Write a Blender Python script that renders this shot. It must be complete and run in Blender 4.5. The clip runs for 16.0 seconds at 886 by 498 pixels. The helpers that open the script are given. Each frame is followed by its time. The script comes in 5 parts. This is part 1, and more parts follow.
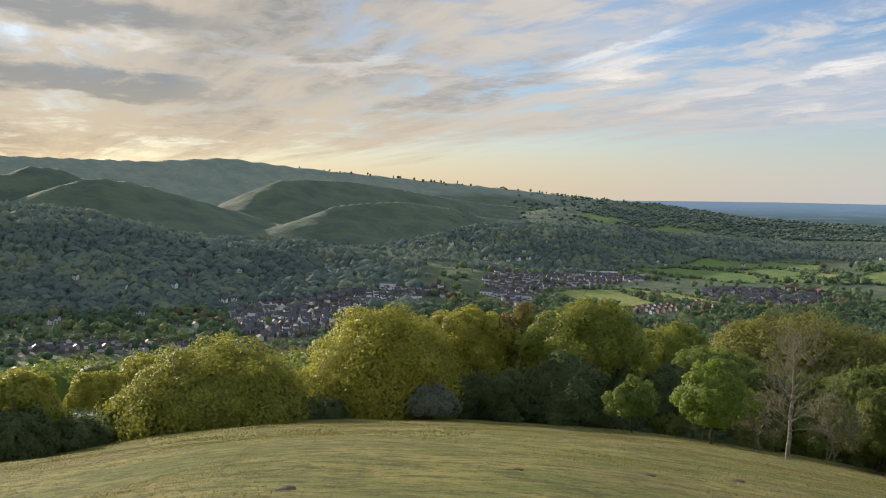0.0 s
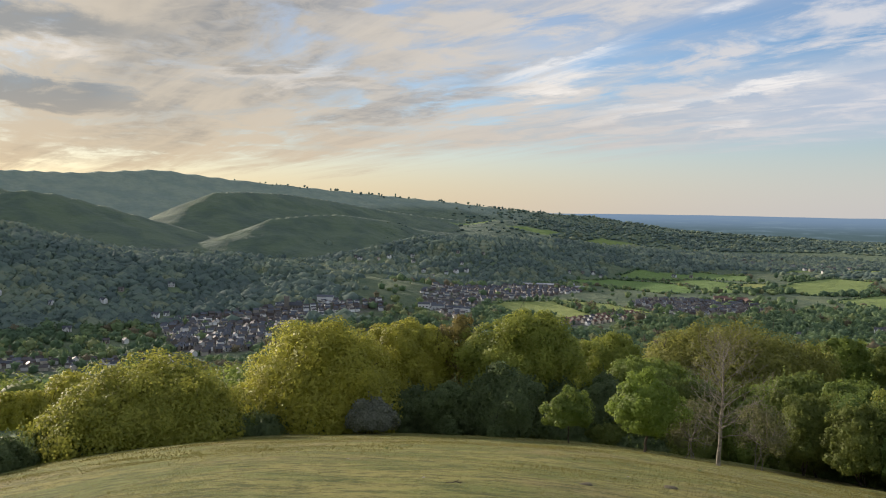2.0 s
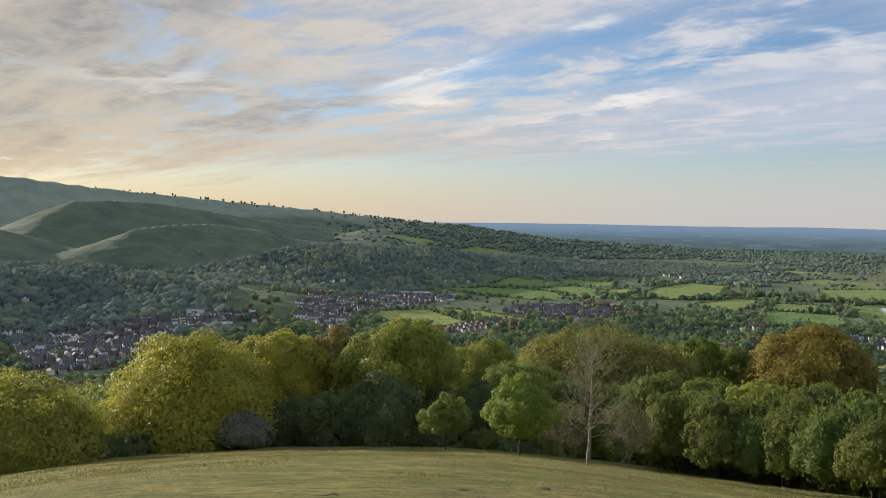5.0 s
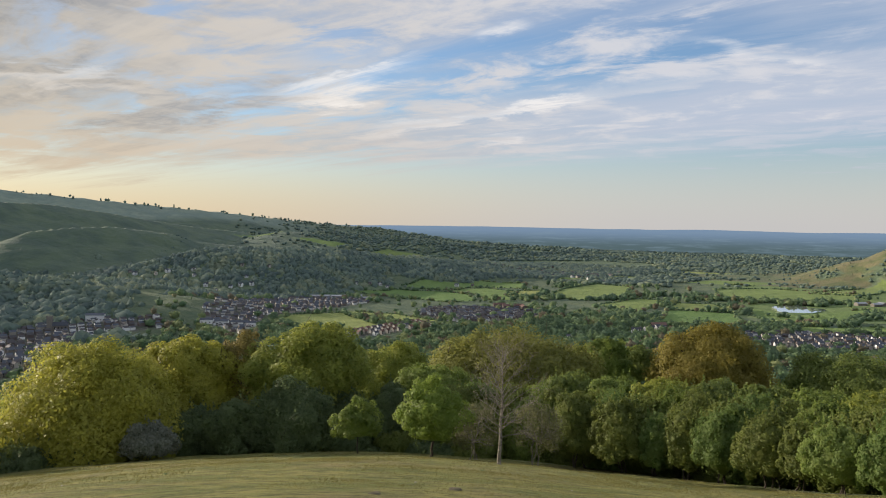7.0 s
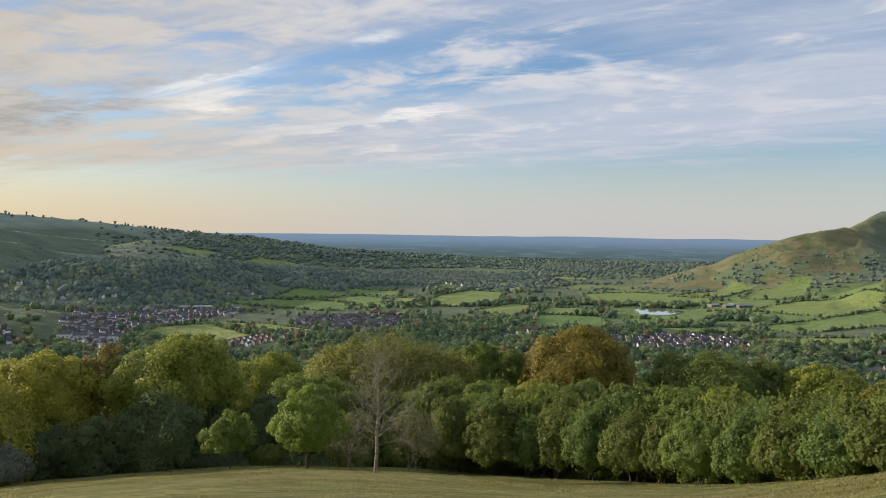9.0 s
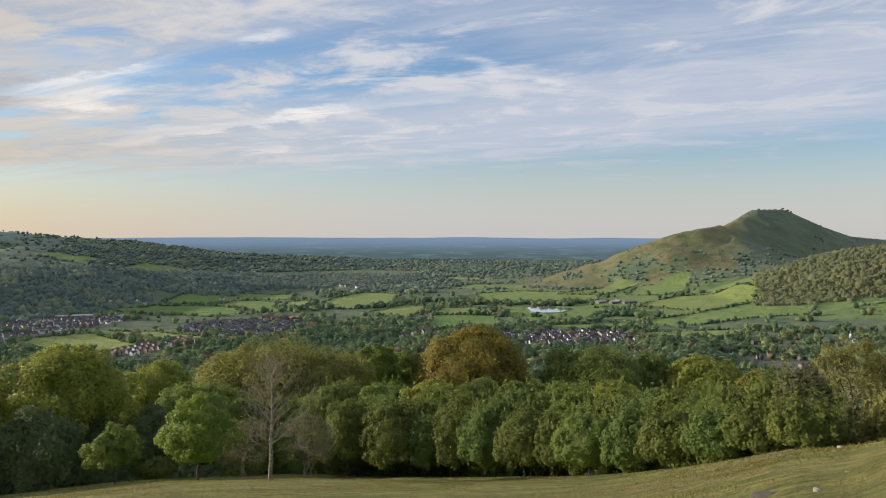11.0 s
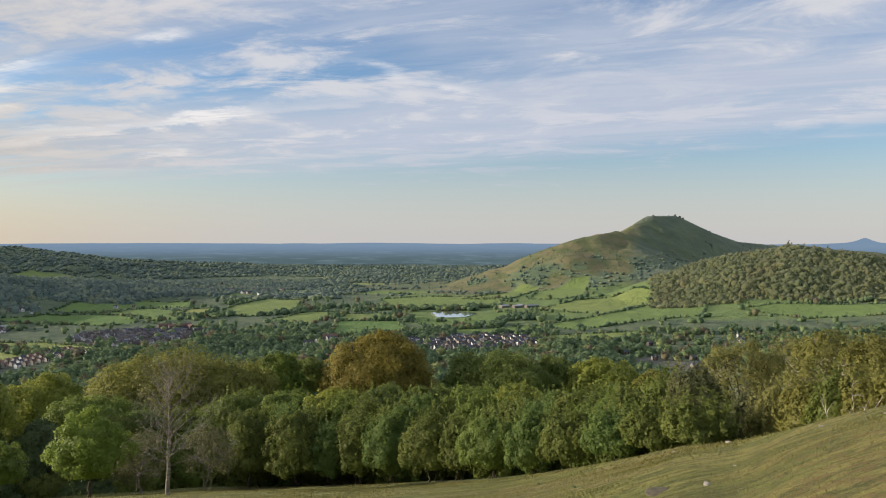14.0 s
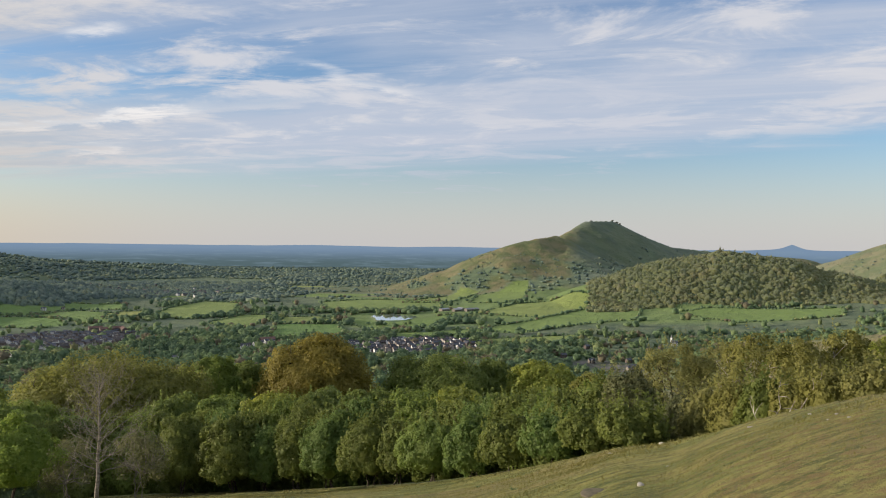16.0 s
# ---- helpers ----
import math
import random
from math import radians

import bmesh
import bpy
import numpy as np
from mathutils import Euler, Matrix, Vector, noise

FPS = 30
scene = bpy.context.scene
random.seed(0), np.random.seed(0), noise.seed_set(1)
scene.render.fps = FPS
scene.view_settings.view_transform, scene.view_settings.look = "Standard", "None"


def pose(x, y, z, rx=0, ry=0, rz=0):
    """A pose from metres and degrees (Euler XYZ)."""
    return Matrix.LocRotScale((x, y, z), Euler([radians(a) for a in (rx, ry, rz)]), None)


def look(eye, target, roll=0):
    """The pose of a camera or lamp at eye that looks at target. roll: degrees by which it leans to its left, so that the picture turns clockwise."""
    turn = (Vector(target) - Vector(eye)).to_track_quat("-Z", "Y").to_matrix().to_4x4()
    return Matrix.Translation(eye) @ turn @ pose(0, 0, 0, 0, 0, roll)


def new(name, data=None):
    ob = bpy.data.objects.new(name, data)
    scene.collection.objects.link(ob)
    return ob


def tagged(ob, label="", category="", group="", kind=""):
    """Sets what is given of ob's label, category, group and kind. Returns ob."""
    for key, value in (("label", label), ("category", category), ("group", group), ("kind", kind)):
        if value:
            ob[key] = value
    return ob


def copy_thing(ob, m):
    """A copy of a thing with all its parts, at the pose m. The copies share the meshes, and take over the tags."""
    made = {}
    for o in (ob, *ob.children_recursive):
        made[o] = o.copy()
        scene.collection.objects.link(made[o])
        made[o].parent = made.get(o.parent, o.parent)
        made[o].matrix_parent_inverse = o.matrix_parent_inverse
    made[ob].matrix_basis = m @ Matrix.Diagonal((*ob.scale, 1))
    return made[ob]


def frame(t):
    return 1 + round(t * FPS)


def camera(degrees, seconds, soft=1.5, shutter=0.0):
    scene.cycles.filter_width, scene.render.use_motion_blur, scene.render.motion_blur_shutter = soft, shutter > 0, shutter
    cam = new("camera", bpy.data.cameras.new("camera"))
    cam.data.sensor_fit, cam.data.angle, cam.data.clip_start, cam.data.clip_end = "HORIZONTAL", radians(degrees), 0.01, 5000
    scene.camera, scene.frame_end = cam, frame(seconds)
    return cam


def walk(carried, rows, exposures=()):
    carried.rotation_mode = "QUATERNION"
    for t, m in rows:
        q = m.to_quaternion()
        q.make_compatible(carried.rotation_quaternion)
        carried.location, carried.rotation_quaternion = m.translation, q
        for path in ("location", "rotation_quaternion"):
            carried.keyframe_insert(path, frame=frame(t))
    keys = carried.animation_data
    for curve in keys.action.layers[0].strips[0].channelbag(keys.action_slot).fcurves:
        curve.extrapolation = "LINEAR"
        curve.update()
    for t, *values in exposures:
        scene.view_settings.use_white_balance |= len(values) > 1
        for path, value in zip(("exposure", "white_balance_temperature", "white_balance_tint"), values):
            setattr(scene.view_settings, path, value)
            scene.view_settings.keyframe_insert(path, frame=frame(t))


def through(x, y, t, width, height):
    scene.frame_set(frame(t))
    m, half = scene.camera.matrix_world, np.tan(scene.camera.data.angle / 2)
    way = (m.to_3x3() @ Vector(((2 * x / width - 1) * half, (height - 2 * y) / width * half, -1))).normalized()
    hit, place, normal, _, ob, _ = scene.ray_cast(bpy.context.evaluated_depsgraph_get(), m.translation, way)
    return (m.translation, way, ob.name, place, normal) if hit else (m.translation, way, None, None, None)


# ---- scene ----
# ---- camera: a slow hand-held turn on a hillside ----
EYE = 1.65
cam = camera(57.94, 16.0, soft=1.0)
TURNS = [
    (0.0, 24.17, -4.05, 0.86),
    (0.5, 23.16, -3.81, 0.88),
    (1.0, 22.14, -3.55, 0.93),
    (1.5, 21.01, -3.30, 0.94),
    (2.0, 19.75, -3.07, 0.93),
    (2.5, 18.35, -2.86, 0.95),
    (3.0, 16.82, -2.71, 0.97),
    (3.5, 15.32, -2.59, 1.00),
    (4.0, 13.84, -2.50, 0.97),
    (6.5, 6.29, -2.03, 0.91),
    (7.0, 4.60, -2.00, 0.94),
    (7.5, 2.75, -1.94, 0.95),
    (8.0, 0.59, -1.77, 0.94),
    (8.5, -1.78, -1.55, 0.87),
    (9.0, -4.30, -1.33, 0.78),
    (9.5, -6.70, -1.23, 0.57),
    (12.0, -14.27, -1.06, -0.02),
    (12.5, -15.38, -0.95, -0.08),
    (13.0, -16.55, -0.87, -0.13),
    (13.5, -17.64, -0.82, -0.05),
    (14.0, -18.69, -0.75, 0.10),
    (14.5, -19.72, -0.69, 0.26),
    (15.0, -20.76, -0.63, 0.41),
    (15.5, -21.84, -0.54, 0.59),
    (16.0, -22.93, -0.49, 0.66),
]


def held(yaw, pitch, roll):
    """The phone is held a hand's width in front of the turning point; yaw to the left, pitch up, roll to the left."""
    a, b = radians(yaw), radians(pitch)
    eye = Vector((-0.12 * math.sin(a), 0.12 * math.cos(a) - 0.12, EYE))
    ahead = Vector((-math.sin(a) * math.cos(b), math.cos(a) * math.cos(b), math.sin(b)))
    return look(eye, eye + ahead, roll)


walk(cam, [(t, held(yaw, pitch, roll)) for t, yaw, pitch, roll in TURNS])

# ---- sky, sun and exposure ----
SUN_BEARING, SUN_HEIGHT = -66.0, 11.5
world = bpy.data.worlds.new("evening_sky")
scene.world = world
world.use_nodes = True


class Nodes:
    """A short way to write node trees."""

    def __init__(self, tree):
        self.tree = tree

    def add(self, kind, out=0, values=None, **settings):
        n = self.tree.nodes.new(kind)
        for key, value in settings.items():
            setattr(n, key, value)
        for key, value in (values or {}).items():
            self.put(n.inputs[key], value)
        return n.outputs[out]

    def put(self, socket, value):
        if isinstance(value, bpy.types.NodeSocket):
            self.tree.links.new(value, socket)
        elif isinstance(value, tuple) and socket.type == "RGBA" and len(value) == 3:
            socket.default_value = (*value, 1)
        else:
            socket.default_value = value

    def math(self, op, a, b=0.0, c=0.0, clamp=False):
        return self.add("ShaderNodeMath", values={0: a, 1: b, 2: c}, operation=op, use_clamp=clamp)

    def step(self, value, lo, hi, a=0.0, b=1.0):
        return self.add("ShaderNodeMapRange", values={"Value": value, "From Min": lo, "From Max": hi, "To Min": a, "To Max": b}, interpolation_type="SMOOTHSTEP")

    def mix(self, factor, a, b, blend="MIX"):
        return self.add("ShaderNodeMix", out=2, values={0: factor, 6: a, 7: b}, data_type="RGBA", blend_type=blend)

    def noise(self, vector, scale, detail=4.0, rough=0.55, warp=0.0):
        return self.add("ShaderNodeTexNoise", values={"Vector": vector, "Scale": scale, "Detail": detail, "Roughness": rough, "Distortion": warp})


def build_sky():
    n = Nodes(world.node_tree)
    n.tree.nodes.clear()
    way = n.add("ShaderNodeTexCoord")
    xyz = n.tree.nodes.new("ShaderNodeSeparateXYZ")
    n.put(xyz.inputs[0], way)
    x, y, z = xyz.outputs
    sky = n.add("ShaderNodeTexSky", sky_type="NISHITA", sun_disc=False, sun_elevation=radians(SUN_HEIGHT), sun_rotation=radians(SUN_BEARING), altitude=350.0, air_density=1.0, dust_density=0.5, ozone_density=2.0)
    sky = n.mix(1.0, sky, (0.123, 0.138, 0.166), "MULTIPLY")
    rise = n.math("MULTIPLY", n.math("ARCSINE", z), 57.296)
    side = n.math("MULTIPLY", n.math("ARCTAN2", x, y), 57.296)
    # a flat cloud deck: places on it, along and across the wind
    lift = n.math("ADD", n.math("MAXIMUM", z, 0.0), 0.06)
    u, v = n.math("DIVIDE", x, lift), n.math("DIVIDE", y, lift)
    wind = radians(-52)
    along = n.math("ADD", n.math("MULTIPLY", u, math.sin(wind)), n.math("MULTIPLY", v, math.cos(wind)))
    across = n.math("SUBTRACT", n.math("MULTIPLY", u, math.cos(wind)), n.math("MULTIPLY", v, math.sin(wind)))

    def deck(stretch, scale, detail, rough, warp, shift):
        place = n.add("ShaderNodeCombineXYZ", values={0: n.math("ADD", n.math("MULTIPLY", along, stretch), shift), 1: across, 2: shift * 0.37})
        return n.noise(place, scale, detail, rough, warp)

    left = n.step(side, 18, -42)
    far_left = n.step(side, -15, -55)
    broad = deck(0.40, 0.62, 4.0, 0.55, 0.6, 3.1)
    streaks = deck(0.20, 1.25, 6.0, 0.62, 0.6, 7.7)
    puffs = deck(0.75, 2.0, 8.0, 0.62, 0.45, 1.4)
    wisps = deck(0.13, 2.6, 7.0, 0.66, 0.8, 12.3)
    foot = n.math("ADD", 4.1, n.math("MULTIPLY", side, 0.057))
    over = n.math("ADD", n.math("SUBTRACT", rise, foot), n.math("MULTIPLY", n.math("SUBTRACT", streaks, 0.5), n.step(side, -10, 20, 5.0, 2.2)))
    low = n.step(over, -0.4, 1.6)
    glow = n.math("POWER", n.step(n.math("ADD", n.math("MULTIPLY", x, math.sin(radians(-58))), n.math("MULTIPLY", y, math.cos(radians(-58)))), 0.25, 1.0), 1.5)
    # a broad pale band over the clear strip, thinning upwards, and the thicker sheet towards the sun
    band = n.math("MULTIPLY", n.step(over, 7.5, 2.0), n.step(side, -20, 12))
    amount = n.math("ADD", n.math("MULTIPLY", broad, 0.55), n.math("MULTIPLY", streaks, 0.6))
    amount = n.math("ADD", amount, n.math("ADD", n.math("MULTIPLY", left, 0.10), n.math("MULTIPLY", band, 0.20)))
    thin = n.math("MULTIPLY", n.step(amount, 0.40, 0.76), low)
    feather = n.math("MULTIPLY", n.step(wisps, 0.47, 0.70), low)
    thick = n.math("MULTIPLY", n.step(n.math("ADD", puffs, n.math("MULTIPLY", left, 0.11)), 0.45, 0.64), low)
    pale = n.mix(glow, (0.52, 0.57, 0.68), (0.47, 0.43, 0.37))
    bright = n.mix(glow, (0.70, 0.70, 0.74), (0.64, 0.56, 0.45))
    grey = n.mix(glow, (0.40, 0.45, 0.55), (0.27, 0.275, 0.28))
    # clouds away from the sun are lit from the front and shine whiter;
    # mostly unseen, their extra brightness is added to fill the facing slopes
    facing = n.math("ADD", n.math("MULTIPLY", x, -math.sin(radians(SUN_BEARING))), n.math("MULTIPLY", y, -math.cos(radians(SUN_BEARING))))
    front = n.step(facing, 0.45, 0.95)
    pale = n.mix(front, pale, (0.86, 0.85, 0.86))
    bright = n.mix(front, bright, (1.15, 1.10, 1.04))
    out = n.mix(n.math("MULTIPLY", thin, 0.85), sky, pale)
    out = n.mix(n.math("MULTIPLY", feather, n.step(side, -12, 10, 0.55, 0.28)), out, bright)
    ripples = n.step(deck(0.9, 5.5, 5.0, 0.62, 0.9, 31.0), 0.36, 0.66)
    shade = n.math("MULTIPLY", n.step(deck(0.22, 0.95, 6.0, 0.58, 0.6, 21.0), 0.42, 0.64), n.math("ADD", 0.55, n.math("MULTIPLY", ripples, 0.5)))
    body = n.mix(n.math("MULTIPLY", shade, n.math("ADD", 0.15, n.math("MULTIPLY", left, 0.85))), bright, grey)
    out = n.mix(n.math("MULTIPLY", thick, 0.9), out, body)
    # single wisps, veils and clear gaps: bearing, rise, tilt, half length, half depth, strength, colour
    clear, white = sky, n.mix(0.75, bright, (1.08, 1.02, 0.96))
    for bearing, centre, tilt, wide, deep, much, tone in (
            (-12.2, 12.0, 0.05, 5.5, 1.5, 0.55, clear), (-19.6, 8.9, 0.1, 3.2, 0.9, 0.45, clear), (-2.5, 9.8, 0.16, 5.5, 0.9, 0.5, clear), (9.5, 10.3, 0.12, 7.5, 1.1, 0.45, clear),
            (24, 7.8, 0.06, 20, 2.6, 0.8, pale), (36, 11.8, 0.04, 20, 3.0, 0.75, pale), (-11.0, 9.5, 0.2, 5.6, 1.1, 0.75, white), (-13.0, 8.5, 0.1, 4.5, 0.9, 0.5, white), (-3.0, 7.3, 0.167, 10.0, 0.5, 0.4, white), (2.6, 8.3, 0.2, 4.2, 0.45, 0.7, white),
            (-0.7, 12.9, 0.1, 2.6, 0.8, 0.8, white), (1.8, 11.1, -0.1, 1.0, 0.3, 0.55, white), (-0.2, 5.9, 0.15, 2.6, 0.4, 0.5, white), (16, 11.4, -0.21, 7.5, 0.38, 0.4, white), (-46.5, 9.5, -0.05, 6.0, 0.8, 0.55, white), (-31, 8.6, 0.0, 9.0, 0.7, 0.35, white)):
        line = n.math("SUBTRACT", n.math("SUBTRACT", rise, centre), n.math("MULTIPLY", n.math("SUBTRACT", side, bearing), tilt))
        line = n.math("ADD", line, n.math("MULTIPLY", n.math("SUBTRACT", puffs, 0.5), deep * 7.0))
        stroke = n.math("MULTIPLY", n.step(n.math("ABSOLUTE", line), deep, 0.0), n.step(n.math("ABSOLUTE", n.math("SUBTRACT", side, bearing)), wide, wide * 0.25))
        stroke = n.math("MULTIPLY", stroke, n.math("ADD", 0.35, n.math("MULTIPLY", n.step(wisps, 0.35, 0.62), 0.65)))
        out = n.mix(n.math("MULTIPLY", stroke, much), out, tone)
    # long grey rolls of cloud before the sun
    for centre, tilt, bearing, wide, deep in ((6.9, -0.07, -49, 13, 1.25), (11.4, -0.03, -49, 12, 1.4)):
        line = n.math("SUBTRACT", n.math("SUBTRACT", rise, centre), n.math("MULTIPLY", n.math("SUBTRACT", side, bearing), tilt))
        line = n.math("ADD", line, n.math("MULTIPLY", n.math("SUBTRACT", puffs, 0.5), 5.5))
        roll = n.math("MULTIPLY", n.step(n.math("ABSOLUTE", line), deep, deep * 0.15), n.step(n.math("ABSOLUTE", n.math("SUBTRACT", side, bearing)), wide, wide * 0.4))
        out = n.mix(n.math("MULTIPLY", roll, 0.72), out, (0.235, 0.265, 0.295))
    veil = n.math("MULTIPLY", n.step(rise, 8.0, -0.5), 0.82)
    out = n.mix(veil, out, n.mix(glow, (0.60, 0.585, 0.60), (0.74, 0.56, 0.34)))
    back = n.add("ShaderNodeBackground", values={"Color": out, "Strength": 0.86})
    n.put(n.tree.nodes.new("ShaderNodeOutputWorld").inputs["Surface"], back)


build_sky()

sun_lamp = bpy.data.lights.new("sun", "SUN")
sun_lamp.energy, sun_lamp.angle, sun_lamp.color = 5.0, radians(0.9), (1.0, 0.855, 0.68)
sun = new("sun", sun_lamp)
a, b = radians(SUN_BEARING), radians(SUN_HEIGHT)
sun.matrix_world = look((-300, 200, 300), Vector((-300, 200, 300)) - 10 * Vector((math.sin(a) * math.cos(b), math.cos(a) * math.cos(b), math.sin(b))))
scene.view_settings.exposure = 0.22

# ---- materials ----
def surface(name, rough=0.85):
    m = bpy.data.materials.new(name)
    m.use_nodes = True
    n = Nodes(m.node_tree)
    body = m.node_tree.nodes["Principled BSDF"]
    body.inputs["Roughness"].default_value = rough
    body.inputs["Specular IOR Level"].default_value = 0.25
    return m, n, body


def haze_sheen(body, weight):
    """Bluish grazing-angle sheen that stands in for haze over distant grass and leaves."""
    body.inputs["Sheen Weight"].default_value = weight
    body.inputs["Sheen Roughness"].default_value = 0.6
    body.inputs["Sheen Tint"].default_value = (0.80, 0.90, 1.0, 1)


def relief(n, body, height, strength, distance):
    n.put(body.inputs["Normal"], n.add("ShaderNodeBump", values={"Height": height, "Strength": strength, "Distance": distance}))


def place_of(n):
    return n.add("ShaderNodeNewGeometry")


def leaf_material(name, dark, mid, light, through=0.5, patch=0.55):
    """Leaves: a different tint for each one, patches of lighter growth, and light that comes through."""
    m, n, body = surface(name, 0.6)
    each = n.tree.nodes.new("ShaderNodeNewGeometry").outputs["Random Per Island"]
    spread = n.step(n.noise(place_of(n), patch, 3.0), 0.34, 0.66)
    colour = n.mix(spread, dark, mid)
    colour = n.mix(n.math("MULTIPLY", each, 0.55), colour, light)
    n.put(body.inputs["Base Color"], colour)
    glow = n.add("ShaderNodeBsdfTranslucent", values={"Color": n.mix(0.5, colour, light)})
    both = n.add("ShaderNodeMixShader", values={0: through, 1: body.outputs[0], 2: glow})
    n.put(n.tree.nodes["Material Output"].inputs["Surface"], both)
    return m


def bark_material(name, dark, light, scale=6.0):
    m, n, body = surface(name, 0.9)
    grain = n.noise(place_of(n), scale, 6.0, 0.65)
    n.put(body.inputs["Base Color"], n.mix(n.step(grain, 0.35, 0.65), dark, light))
    relief(n, body, grain, 0.6, 0.03)
    return m


def plain_material(name, one, two, scale, rough=0.8, bump=0.0):
    m, n, body = surface(name, rough)
    tex = n.noise(place_of(n), scale, 5.0, 0.6)
    each = n.tree.nodes.new("ShaderNodeObjectInfo").outputs["Random"]
    mixed = n.mix(n.step(tex, 0.3, 0.7), one, two)
    n.put(body.inputs["Base Color"], n.mix(1.0, mixed, n.mix(each, (0.72, 0.72, 0.72), (1.15, 1.15, 1.15)), "MULTIPLY"))
    if bump:
        relief(n, body, tex, 0.5, bump)
    return m


LEAF = {
    "lime": leaf_material("lime_leaves", (0.187, 0.219, 0.041), (0.301, 0.314, 0.054), (0.444, 0.438, 0.093)),
    "gold": leaf_material("golden_leaves", (0.240, 0.246, 0.042), (0.361, 0.356, 0.055), (0.509, 0.499, 0.097)),
    "bronze": leaf_material("bronze_leaves", (0.161, 0.141, 0.046), (0.246, 0.211, 0.061), (0.345, 0.288, 0.100)),
    "lime2": leaf_material("young_oak_leaves", (0.152, 0.210, 0.042), (0.259, 0.308, 0.055), (0.411, 0.422, 0.092)),
    "green": leaf_material("mid_green_leaves", (0.105, 0.163, 0.037), (0.174, 0.240, 0.048), (0.280, 0.343, 0.083)),
    "green2": leaf_material("deep_green_leaves", (0.091, 0.140, 0.042), (0.154, 0.209, 0.050), (0.272, 0.318, 0.081)),
    "olive": leaf_material("olive_leaves", (0.142, 0.162, 0.038), (0.216, 0.227, 0.050), (0.314, 0.313, 0.083)),
    "amber": leaf_material("amber_leaves", (0.164, 0.149, 0.034), (0.246, 0.213, 0.043), (0.347, 0.295, 0.067)),
    # dark green with extra blue painted in for skylit shade
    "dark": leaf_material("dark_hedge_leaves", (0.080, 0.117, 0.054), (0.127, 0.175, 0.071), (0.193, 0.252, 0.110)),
    "scrub": leaf_material("scrub_leaves", (0.095, 0.133, 0.031), (0.159, 0.199, 0.047), (0.252, 0.284, 0.072)),
    "fresh": leaf_material("fresh_green_leaves", (0.120, 0.186, 0.034), (0.188, 0.272, 0.048), (0.326, 0.405, 0.090)),
    "fresh2": leaf_material("hazel_leaves", (0.083, 0.152, 0.034), (0.139, 0.211, 0.050), (0.236, 0.304, 0.093)),
    "fresh3": leaf_material("pale_green_leaves", (0.120, 0.187, 0.041), (0.190, 0.263, 0.059), (0.296, 0.362, 0.108)),
    "greywillow": leaf_material("willow_leaves", (0.105, 0.125, 0.046), (0.150, 0.165, 0.060), (0.235, 0.240, 0.125)),
    "brown": leaf_material("budding_twigs", (0.114, 0.121, 0.055), (0.162, 0.165, 0.073), (0.223, 0.226, 0.108)),
    "twiggy": leaf_material("twiggy_leaves", (0.177, 0.184, 0.057), (0.248, 0.248, 0.075), (0.332, 0.324, 0.118)),
    "birch": leaf_material("birch_leaves", (0.164, 0.171, 0.047), (0.238, 0.236, 0.060), (0.344, 0.330, 0.097)),
    "blossom": leaf_material("hawthorn_leaves", (0.066, 0.090, 0.044), (0.098, 0.122, 0.060), (0.440, 0.455, 0.400)),
}
OAK_BARK = bark_material("oak_bark", (0.045, 0.036, 0.026), (0.120, 0.100, 0.075))
PALE_BARK = bark_material("pale_bark", (0.125, 0.108, 0.086), (0.30, 0.27, 0.225))
BIRCH_BARK = bark_material("birch_bark", (0.16, 0.13, 0.10), (0.62, 0.57, 0.50), 3.0)


def land_material():
    """Pasture, meadows, rough grass, heath and wood floor, laid out by the masks on the ground."""
    m, n, body = surface("land", 0.95)
    haze_sheen(body, 0.0)

    def mask(name):
        return n.add("ShaderNodeAttribute", out=2, attribute_name=name)

    at = place_of(n)
    stretched = n.add("ShaderNodeMapping", values={"Vector": at, "Scale": (0.62, 1.25, 1.25)})
    fine, patches, wide = n.noise(at, 5.0, 6.0, 0.7), n.noise(stretched, 0.30, 5.0, 0.6), n.noise(at, 0.010, 7.0, 0.62)
    field = n.mix(mask("tone"), (0.115, 0.215, 0.052), (0.300, 0.325, 0.095))
    field = n.mix(n.math("MULTIPLY", n.step(n.noise(at, 0.03, 5.0, 0.65), 0.35, 0.7), 0.3), field, (0.095, 0.150, 0.042))
    # rough grass with blue mixed in for the haze over the plain
    rough = n.mix(n.step(n.noise(at, 0.02, 6.0, 0.7), 0.36, 0.64), (0.084, 0.124, 0.072), (0.134, 0.168, 0.088))
    # moor heath paled and blued: distance haze is put into its colour
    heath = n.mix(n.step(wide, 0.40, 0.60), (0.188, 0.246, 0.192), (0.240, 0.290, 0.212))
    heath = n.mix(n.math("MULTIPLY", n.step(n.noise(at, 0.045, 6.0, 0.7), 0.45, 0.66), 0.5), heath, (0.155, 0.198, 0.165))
    bracken = n.mix(n.step(wide, 0.36, 0.62), (0.066, 0.102, 0.066), (0.106, 0.146, 0.080))
    crag = n.mix(n.step(n.noise(at, 0.016, 6.0, 0.68), 0.40, 0.60), (0.115, 0.140, 0.056), (0.195, 0.176, 0.090))
    # floor as pale as the crowns: haze's low contrast painted in
    wood = n.mix(n.step(n.noise(at, 0.05, 5.0, 0.7), 0.35, 0.65), (0.104, 0.150, 0.088), (0.138, 0.186, 0.098))
    turf = n.mix(n.step(patches, 0.40, 0.60), (0.160, 0.188, 0.044), (0.285, 0.266, 0.076))
    turf = n.mix(n.step(n.noise(at, 0.09, 5.0, 0.65), 0.48, 0.66), turf, (0.250, 0.205, 0.080))
